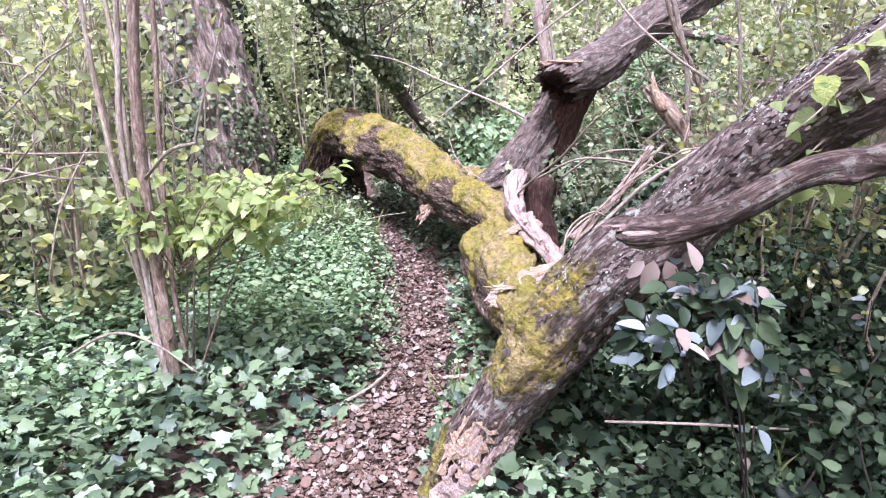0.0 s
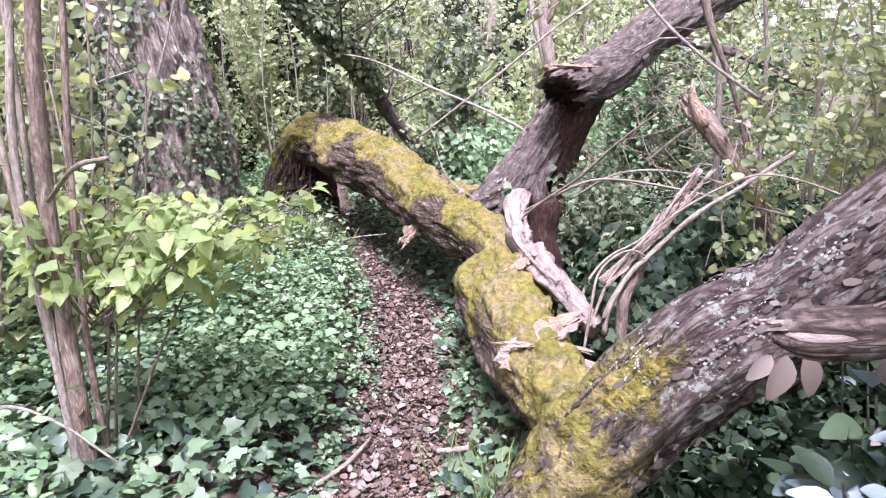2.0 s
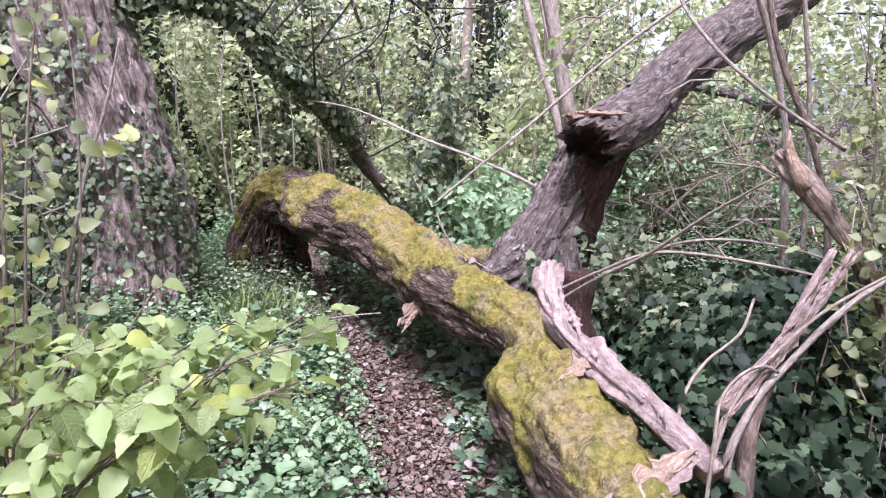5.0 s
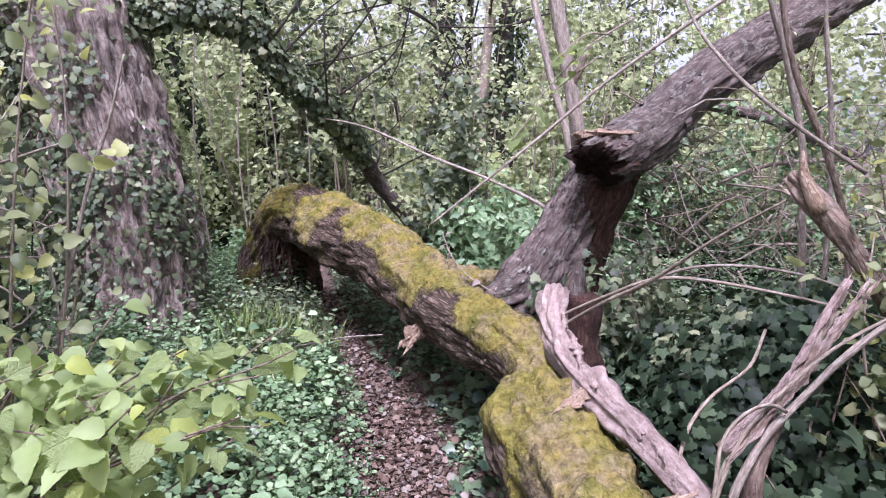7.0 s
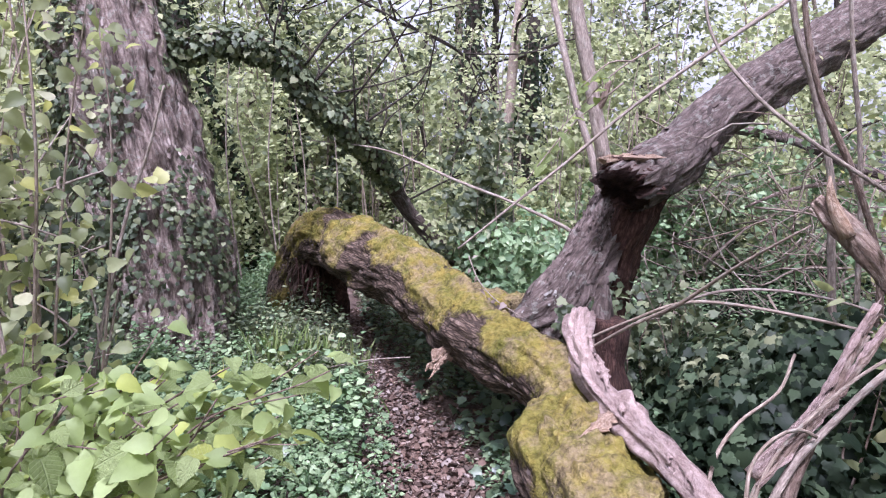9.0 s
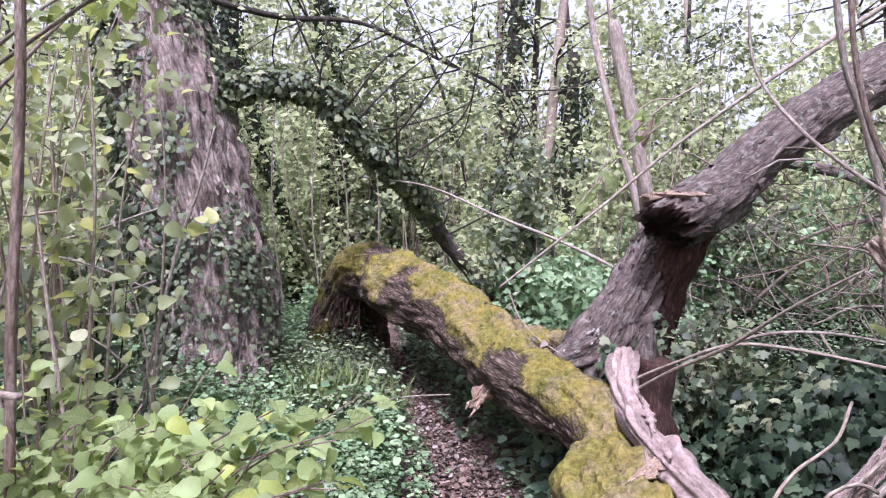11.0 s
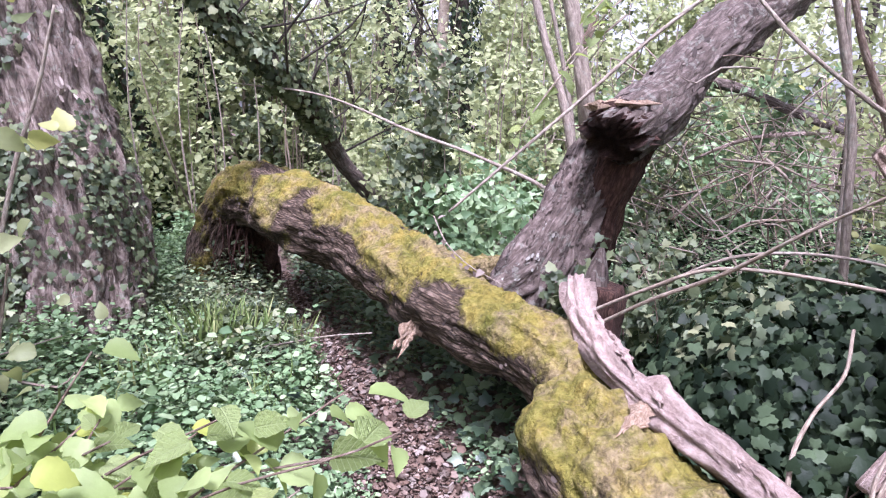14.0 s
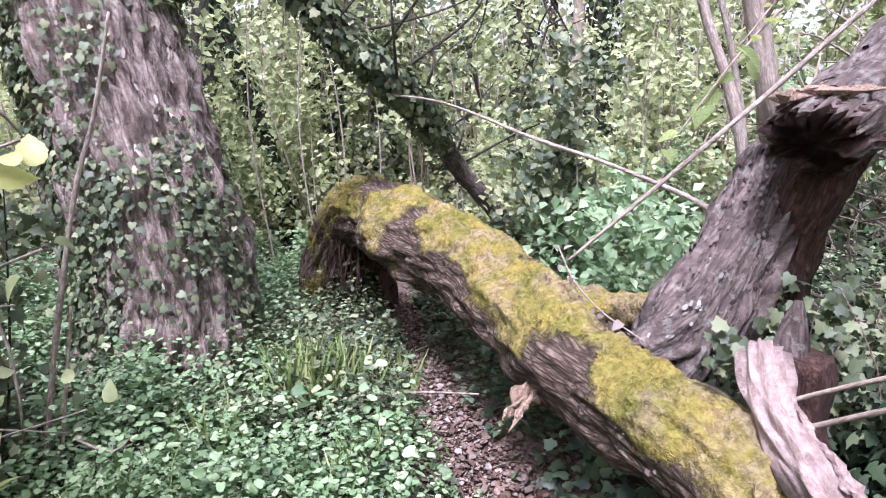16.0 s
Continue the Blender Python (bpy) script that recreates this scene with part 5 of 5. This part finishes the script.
def thickets():
    rng = np.random.default_rng(113)
    # beside the path
    for cx, cy, h, r, n in ((-2.3, 3.6, 1.9, 0.7, 1100), (-3.2, 4.4, 2.4, 0.9, 1500), (-3.0, 2.9, 1.8, 0.7, 1000), (-3.4, 5.8, 2.8, 0.9, 1600), (-4.4, 3.6, 2.6, 1.0, 1600)):
        shrub("hazel_thicket", "tangled hazel stems with sparse yellow-green leaves", cx, cy, h, r, int(0.6 * n), M_SHRUB, 0.06, rng, 9, 0.15, HAZEL_LEAF)
    for cx, cy, h, r, n in ((-1.7, 3.85, 2.3, 0.42, 620), (-2.1, 4.35, 2.5, 0.5, 760), (-1.95, 3.45, 2.2, 0.4, 520)):
        shrub("hazel_bush", "open hazel bush with large yellow-green leaves", cx, cy, h, r, int(0.62 * n), M_SHRUB, 0.066, rng, 7, 0.15, HAZEL_LEAF)
    for cx, cy, h, r, n in ((-2.7, 4.0, 1.5, 0.6, 1300), (-3.3, 3.2, 1.6, 0.6, 1200), (-2.4, 4.9, 1.4, 0.5, 1100), (-3.6, 5.0, 2.2, 0.7, 1400)):
        shrub("ivy_bush", "rank dark ivy climbing over old stems on the bank", cx, cy, h, r, n, M_IVYT, 0.055, rng, 5, 0.05, IVY_LEAF, M_DARKBARK)
    for cx, cy, h, r, n in ((1.9, 3.2, 1.9, 0.5, 900), (2.3, 3.8, 2.4, 0.6, 1300), (2.9, 3.0, 2.2, 0.7, 1100), (2.6, 4.9, 2.0, 0.7, 800), (3.4, 4.4, 2.8, 0.8, 1300), (2.1, 2.3, 1.7, 0.4, 500)):
        shrub("hazel_thicket", "upright brown hazel stems with yellow-green leaves", cx, cy, h, r, n, M_SHRUB, 0.065, rng, 9, 0.25, HERB_LEAF, M_TWIG)
    # the clearing behind the trunk
    for k in range(22):
        cx, cy = rng.uniform(0.2, 4.8), rng.uniform(6.9, 11.5)
        if k > 14:
            cx, cy = rng.uniform(-4.5, 1.0), rng.uniform(9.6, 12.0)
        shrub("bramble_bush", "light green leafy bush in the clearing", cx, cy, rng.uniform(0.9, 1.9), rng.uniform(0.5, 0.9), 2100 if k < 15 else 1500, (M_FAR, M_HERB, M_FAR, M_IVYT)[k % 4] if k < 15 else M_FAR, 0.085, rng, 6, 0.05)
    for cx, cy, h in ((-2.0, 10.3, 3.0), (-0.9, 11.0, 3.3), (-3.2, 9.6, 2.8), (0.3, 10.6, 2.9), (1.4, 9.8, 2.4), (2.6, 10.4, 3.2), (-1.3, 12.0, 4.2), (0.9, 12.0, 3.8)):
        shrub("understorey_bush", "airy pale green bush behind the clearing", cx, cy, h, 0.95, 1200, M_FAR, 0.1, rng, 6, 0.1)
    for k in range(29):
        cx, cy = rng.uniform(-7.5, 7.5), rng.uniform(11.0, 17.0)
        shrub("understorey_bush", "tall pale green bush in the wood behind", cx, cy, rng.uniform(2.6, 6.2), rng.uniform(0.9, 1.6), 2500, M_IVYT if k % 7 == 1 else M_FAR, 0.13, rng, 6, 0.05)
    # the last three are unseen, added behind the camera to shape reflections
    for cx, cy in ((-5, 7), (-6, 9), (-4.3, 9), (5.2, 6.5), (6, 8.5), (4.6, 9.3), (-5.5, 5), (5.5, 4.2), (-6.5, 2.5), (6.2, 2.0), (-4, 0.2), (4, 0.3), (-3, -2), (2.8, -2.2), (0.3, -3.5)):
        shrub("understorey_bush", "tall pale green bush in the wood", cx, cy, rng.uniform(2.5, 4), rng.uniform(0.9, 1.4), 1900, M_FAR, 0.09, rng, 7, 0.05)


thickets()


def woods():
    rng = np.random.default_rng(127)
    # ivy-clad trunks behind the path
    for cx, cy, r, lean, h in ((-2.45, 10.0, 0.045, -0.6, 4.5), (-2.15, 11.2, 0.1, -0.1, 5), (0.5, 14.0, 0.2, 0.2, 6.5), (1.5, 12.8, 0.22, 0.1, 4.2), (-4.6, 13, 0.2, 0.2, 8)):
        t = thing("ivy_clad_tree", "tree in the wood with a trunk wrapped in dark ivy", "tree", (cx, cy, 0.2))
        ctrl = [(cx, cy, -0.1, r * 1.3), (cx + lean * 0.2, cy, 0.25 * h, r), (cx + lean, cy, 0.6 * h, r * 0.8), (cx + lean * 1.8, cy, h, r * 0.5)]
        part("trunk", tube("trunk", ctrl, M_DARKBARK, 12, 0.25, 0.15, 0.1), t)
        n = 700 + int(7000 * r)
        p, nr = on_limb(ctrl, n, rng, 0.02, 0.95, (0.0, 0.04 + 1.2 * r))
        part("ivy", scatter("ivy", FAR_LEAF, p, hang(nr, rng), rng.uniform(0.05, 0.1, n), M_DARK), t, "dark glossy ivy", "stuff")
    # slender trees with thin spring crowns
    for k in range(34):
        cx, cy = rng.uniform(-10, 10), rng.uniform(9.0, 22)
        if k > 27:
            cx, cy = (-1 if k % 2 else 1) * rng.uniform(4, 8), rng.uniform(-5, 5)
        h = rng.uniform(6, 10)
        t = thing("woodland_tree", "slender young tree with thin spring foliage", "tree", (cx, cy, 0.2))
        lean = rng.normal(0, 0.6, 2)
        rad = rng.uniform(0.03, 0.09)
        ctrl = [(cx, cy, -0.1, rad * 1.2), (cx + lean[0] * 0.3, cy + lean[1] * 0.3, h * 0.35, rad), (cx + lean[0], cy + lean[1], h * 0.75, rad * 0.6), (cx + lean[0] * 1.4, cy + lean[1] * 1.4, h, rad * 0.2)]
        part("trunk", tube("trunk", ctrl, M_TWIG if k % 2 else M_DARKBARK, 7, 0.4, 0.1), t)
        c = curve_points(ctrl, 0.1)
        P = []
        for b in range(16):
            q = c[int(len(c) * rng.uniform(0.3, 0.98)), :3]
            d = rng.normal(size=3) * (1, 1, 0.35)
            e = q + d / np.linalg.norm(d) * rng.uniform(0.7, 1.9) + (0, 0, 0.3)
            part("limb", tube("limb", [(*q, rad * 0.35), (*(0.5 * (q + e) + rng.normal(0, 0.12, 3)), rad * 0.22), (*e, 0.004)], M_DARKBARK, 5, 0.3), t)
            s = rng.random((44, 1)) ** 0.5
            P.append(q * (1 - s) + e * s + rng.normal(0, 0.17, (44, 3)))
        P = np.vstack(P)
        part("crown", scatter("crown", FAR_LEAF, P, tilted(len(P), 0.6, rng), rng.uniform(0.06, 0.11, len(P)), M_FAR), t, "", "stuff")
    # an unseen tree added beside the walk, its crown there to shade the ivy mound
    t = thing("woodland_tree", "unseen tree added so that its leafy crown shades the ivy mound", "tree", (3.6, 0.2, 0.2))
    part("trunk", tube("trunk", [(3.6, 0.2, -0.1, 0.11), (3.5, 0.4, 2.0, 0.09), (3.2, 0.9, 4.0, 0.07), (2.7, 1.6, 6.0, 0.04)], M_TWIG, 9, 0.3, 0.1), t)
    P = []
    for b in range(26):
        q = np.array((3.2, 0.9, 4.0)) * (1 - b / 26) + np.array((2.7, 1.6, 6.0)) * (b / 26)
        e = np.array((rng.uniform(1.1, 4.0), rng.uniform(0.3, 3.4), rng.uniform(4.4, 6.4)))
        part("limb", tube("limb", [(*q, 0.025), (*(0.5 * (q + e) + rng.normal(0, 0.12, 3)), 0.014), (*e, 0.004)], M_DARKBARK, 5, 0.3), t)
        s = rng.random((150, 1)) ** 0.5
        P.append(q * (1 - s) + e * s + rng.normal(0, 0.2, (150, 3)))
    P = np.vstack(P)
    part("crown", scatter("crown", FAR_LEAF, P, tilted(len(P), 0.5, rng), rng.uniform(0.1, 0.17, len(P)), M_SHRUB), t, "", "stuff")
    # bare upright poles in the clearing
    for k in range(26):
        cx, cy = rng.uniform(-3.0, 2.5), rng.uniform(8.8, 12.5)
        z0 = float(ground_z(cx, cy))
        ln = rng.uniform(1.2, 3.2)
        stick("thin_stem", "thin bare upright stem in the undergrowth", [(cx, cy, z0 - 0.05, 0.011), (cx + rng.normal(0, 0.08), cy, z0 + 0.5 * ln, 0.009), (cx + rng.normal(0, 0.2), cy, z0 + ln, 0.004)], M_PALE, 5, 0.0, "stem")
    # the wood all round, past where one stem can be told from the next
    n = 120000
    a = rng.uniform(0, 2 * np.pi, n)
    d = rng.uniform(18, 34, n)
    h = 14 * rng.random(n) ** 1.3
    p = np.stack([d * np.sin(a), 5 + d * np.cos(a), h], 1)
    clump = np.array([noise.noise((q[0] * 0.35, q[1] * 0.35, q[2] * 0.35)) for q in p])
    p = p[clump + 0.12 - 0.018 * p[:, 2] > rng.uniform(-0.2, 0.2, n)]
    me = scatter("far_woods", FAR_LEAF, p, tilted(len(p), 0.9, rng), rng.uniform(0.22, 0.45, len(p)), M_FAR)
    tagged(new("far_woods", me), "pale green woods closing the view all round", "woods", "", "stuff")


woods()


def twig_tangle():
    """Bare brown twigs heaped under the slanting trunk."""
    rng = np.random.default_rng(131)
    t = thing("brushwood", "tangle of bare brown twigs under the slanting trunk", "brushwood", (2.2, 5.6, 0.3))
    for k in range(300):
        a = np.array((rng.uniform(1.2, 3.8), rng.uniform(5.1, 7.0), rng.uniform(0.4, 1.9)))
        d = rng.normal(size=3) * (0.38, 0.3, 0.32)
        r = rng.uniform(0.002, 0.007) * (2.2 if k % 12 == 0 else 1)
        b = a + d * 0.4 + rng.normal(0, 0.06, 3)
        e = a + d * 0.75 + rng.normal(0, 0.09, 3)
        part("twig", tube("twig", [(*a, r), (*b, r * 0.9), (*e, r * 0.6), (*(a + d + rng.normal(0, 0.1, 3)), 0.0015)], (M_TWIG, M_STEM, M_TWIG, M_PALE)[k % 4], 5, 0.1), t)
    part("limb", tube("limb", [(2.78, 7.97, 2.07, 0.050), (3.25, 7.55, 1.93, 0.045), (3.48, 7.05, 1.72, 0.042), (3.65, 6.58, 1.55, 0.036)], M_BARK_T, 14, 0.04, 0.25, 0.2, seed=91), t, "thicker grey-brown fallen limb")
    part("limb", tube("limb", [(2.87, 7.49, 1.27, 0.012), (3.20, 7.16, 1.47, 0.018), (3.71, 6.77, 1.54, 0.020)], M_DEAD, 10, 0.04, 0.25, 0.2, seed=92), t, "pale bare limb")
    u = thing("bramble_tangle", "tangle of thin bare stems on the bank", "brushwood", (-2.4, 3.8, 0.3))
    for k in range(190):
        a = np.array((rng.uniform(-3.8, -1.7), rng.uniform(3.0, 4.9), rng.uniform(0.1, 1.9)))
        d = rng.normal(size=3) * (0.42, 0.3, 0.6)
        part("stem", tube("stem", [(*a, rng.uniform(0.003, 0.009)), (*(a + d * 0.5 + rng.normal(0, 0.06, 3)), 0.006), (*(a + d), 0.002)], (M_PALE, M_TWIG, M_PALE)[k % 3], 5, 0.12), u)


twig_tangle()


def near_right():
    rng = np.random.default_rng(137)
    t = thing("evergreen_shrub", "low evergreen shrub with greyish glossy leaves under the limb", "shrub", (1.0, 1.75, 0.1))
    P, R, S = [], [], []
    for k in range(40):
        e = np.array((rng.uniform(0.46, 0.72), rng.uniform(1.33, 1.5), rng.uniform(0.94, 1.13)))
        if k > 26:
            e = np.array((rng.uniform(0.9, 1.6), rng.uniform(1.7, 2.3), rng.uniform(0.5, 0.9)))
        foot = np.array((1.0 + rng.normal(0, 0.06), 1.75, 0.05))
        part("stem", tube("stem", [(*(foot if k % 9 == 0 else 0.2 * foot + 0.8 * e), 0.004), (*(0.4 * foot + 0.6 * e + rng.normal(0, 0.04, 3) if k % 9 == 0 else 0.1 * foot + 0.9 * e), 0.003), (*e, 0.002)], M_DARKBARK, 5, 0.08), t)
        for j in range(6):
            d = rng.normal(size=3) * (1, 1, 0.4)
            d /= np.linalg.norm(d)
            P.append(e + d * 0.02 - (0, 0, 0.02 * j))
            R.append(rot_from((np.array((0, -0.4, 1.0)) + 0.4 * rng.normal(size=3))[None], (d + (0, 0, -0.3))[None])[0])
            S.append(rng.uniform(0.045, 0.078))
    order = rng.permutation(len(P))
    cut = len(P) // 4
    for ids, m in ((order[:cut], M_GREY1), (order[cut:cut + 30], M_PINK1)):
        leaf_parts("leaf", SMOOTH_LEAF, m, [P[i] for i in ids], [R[i] for i in ids], [S[i] for i in ids], t)
    rest = order[cut + 30:]
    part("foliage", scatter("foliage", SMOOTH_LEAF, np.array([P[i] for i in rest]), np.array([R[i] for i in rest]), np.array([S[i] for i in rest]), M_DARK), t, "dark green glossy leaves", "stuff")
    for dx, tilt, long in ((0.0, -0.35, 0.1), (0.035, 0.25, 0.092), (-0.03, -0.9, 0.07)):
        leaf_parts("leaf", SMOOTH_LEAF, M_PINK1, [(0.6 + dx, 1.75, 1.045)], rot_from(np.array([(0.1, -0.9, 0.35)]), np.array([(tilt, 0.0, -1.0)])), [long], t)
    u = thing("hazel_twig", "hanging hazel twig with fresh leaves over the limb", "twig", (1.0, 1.55, 1.5))
    P, R, S, own = [], [], [], []
    for k in range(5):
        a = np.array((1.25, 1.6 + 0.05 * k, 1.75 - 0.1 * k))
        e = np.array((0.78 + 0.05 * k, 1.5 + 0.06 * k, 1.5 - 0.09 * k))
        own += [part("stem", tube("stem", [(*a, 0.005), (*(0.5 * (a + e) + (0, 0, 0.04)), 0.004), (*e, 0.002)], M_TWIG, 5, 0.06), u)] * 7
        for s in np.linspace(0.35, 1, 7):
            d = rng.normal(size=3) * (1, 1, 0.3)
            d /= np.linalg.norm(d)
            P.append(a * (1 - s) + e * s + d * 0.015)
            R.append(rot_from((np.array((0, 0, 1.0)) + 0.5 * rng.normal(size=3))[None], (d + (0, 0, -0.4))[None])[0])
            S.append(rng.uniform(0.04, 0.075))
    leaf_parts("leaf", HAZEL_LEAF, M_HAZEL1, P, R, S, own)
    v = thing("hazel_sprig", "twig with large fresh green leaves before the clearing", "twig", (0.3, 4.4, 1.6))
    P, R, S, own = [], [], [], []
    for k, (a, e) in enumerate((((0.9, 4.6, 2.2), (0.35, 4.3, 1.75)), ((0.7, 4.5, 2.0), (0.2, 4.35, 1.5)), ((0.75, 4.5, 2.1), (0.45, 4.3, 1.95)))):
        a, e = np.array(a), np.array(e)
        own += [part("stem", tube("stem", [(*a, 0.005), (*(0.5 * (a + e) + (0, 0, 0.05)), 0.004), (*e, 0.002)], M_TWIG, 5, 0.06), v)] * 7
        for s in np.linspace(0.55, 1, 7):
            d = rng.normal(size=3) * (1, 1, 0.3)
            P.append(a * (1 - s) + e * s)
            R.append(rot_from((np.array((0, -0.5, 1.0)) + 0.5 * rng.normal(size=3))[None], (d + (0, 0, -0.7))[None])[0])
            S.append(rng.uniform(0.05, 0.09))
    leaf_parts("leaf", HAZEL_LEAF, M_HAZEL1, P, R, S, own)


near_right()


def low_right():
    """Dark mixed leaves in the shade of the limb."""
    rng = np.random.default_rng(139)
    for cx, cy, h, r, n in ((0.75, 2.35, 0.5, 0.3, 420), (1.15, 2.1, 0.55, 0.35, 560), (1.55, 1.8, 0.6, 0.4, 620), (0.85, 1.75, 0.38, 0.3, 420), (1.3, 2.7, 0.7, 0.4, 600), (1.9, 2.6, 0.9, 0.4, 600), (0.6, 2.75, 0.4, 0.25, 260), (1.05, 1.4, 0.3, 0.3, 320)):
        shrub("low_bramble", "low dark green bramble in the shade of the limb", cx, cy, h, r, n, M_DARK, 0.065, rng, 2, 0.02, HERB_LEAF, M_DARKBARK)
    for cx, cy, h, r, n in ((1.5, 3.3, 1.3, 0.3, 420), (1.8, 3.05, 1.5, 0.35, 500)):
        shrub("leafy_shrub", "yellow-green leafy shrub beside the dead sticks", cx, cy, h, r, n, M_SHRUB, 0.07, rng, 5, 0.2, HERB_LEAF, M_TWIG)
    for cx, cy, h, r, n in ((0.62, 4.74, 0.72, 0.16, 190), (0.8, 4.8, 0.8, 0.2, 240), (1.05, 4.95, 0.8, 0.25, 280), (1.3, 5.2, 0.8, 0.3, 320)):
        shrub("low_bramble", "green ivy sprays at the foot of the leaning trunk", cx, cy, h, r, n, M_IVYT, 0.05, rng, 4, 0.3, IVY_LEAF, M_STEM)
    # ivy sprays whose dark leaf colour holds the deep shade down here
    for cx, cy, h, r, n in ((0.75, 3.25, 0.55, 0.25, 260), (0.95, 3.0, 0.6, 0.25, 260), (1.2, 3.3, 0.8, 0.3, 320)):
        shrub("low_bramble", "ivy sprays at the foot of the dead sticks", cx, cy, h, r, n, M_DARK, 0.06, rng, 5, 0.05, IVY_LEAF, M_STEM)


low_right()


def overhead():
    """Twigs that hang into the upper part of the view."""
    rng = np.random.default_rng(149)
    t = thing("hazel_branch", "overhanging hazel branch with bright yellow-green leaves", "branch", (-1.5, 2.9, 1.9))
    P, R, S, own = [], [], [], []
    for k in range(9):
        a = np.array((-1.45 + rng.normal(0, 0.05), 2.95 + rng.normal(0, 0.1), 1.85 + 0.06 * k))
        e = np.array((rng.uniform(-1.2, -0.55), rng.uniform(2.8, 3.3), rng.uniform(2.02, 2.35)))
        m = 0.5 * (a + e) + (0, 0, 0.08)
        twig = part("twig", tube("twig", [(*a, 0.006), (*m, 0.004), (*e, 0.002)], M_TWIG, 5, 0.06), t)
        own += [twig] * 10
        for s in np.linspace(0.3, 1, 10):
            q = (1 - s) ** 2 * a + 2 * s * (1 - s) * m + s * s * e
            d = rng.normal(size=3) * (1, 1, 0.3)
            P.append(q)
            R.append(rot_from((np.array((0, -0.3, 1.0)) + 0.5 * rng.normal(size=3))[None], (d + (0, 0, -0.6))[None])[0])
            S.append(rng.uniform(0.035, 0.07))
    leaf_parts("leaf", HAZEL_LEAF, M_HAZEL1, P, R, S, own)
    u = thing("bare_limb", "crooked bare dark limb high over the clearing", "branch", (-2.5, 6.8, 3.2))
    main = [(-2.6, 6.7, 3.3, 0.035), (-1.9, 7.1, 3.2, 0.028), (-1.2, 7.5, 3.25, 0.02), (-0.5, 7.8, 3.0, 0.016), (0.2, 8.0, 2.7, 0.011), (0.5, 8.1, 2.3, 0.006)]
    part("limb", tube("limb", main, M_DARKBARK, 8, 0.08, 0.2, 0.1), u)
    for k in range(24):
        i = 1 + k % 4
        a = np.array(main[i][:3]) + (np.array(main[i + 1][:3]) - main[i][:3]) * rng.random()
        d = rng.normal(size=3) * (0.5, 0.3, 0.45)
        part("twig", tube("twig", [(*a, 0.01), (*(a + 0.5 * d + rng.normal(0, 0.07, 3)), 0.007), (*(a + d + rng.normal(0, 0.07, 3)), 0.003)], M_DARKBARK, 5, 0.08), u)
    n = 700
    q = np.array([main[1 + k % 4][:3] for k in range(n)]) + rng.normal(0, 0.4, (n, 3))
    part("foliage", scatter("foliage", FAR_LEAF, q, tilted(n, 0.6, rng), rng.uniform(0.04, 0.075, n), M_FAR), u, "", "stuff")


overhead()
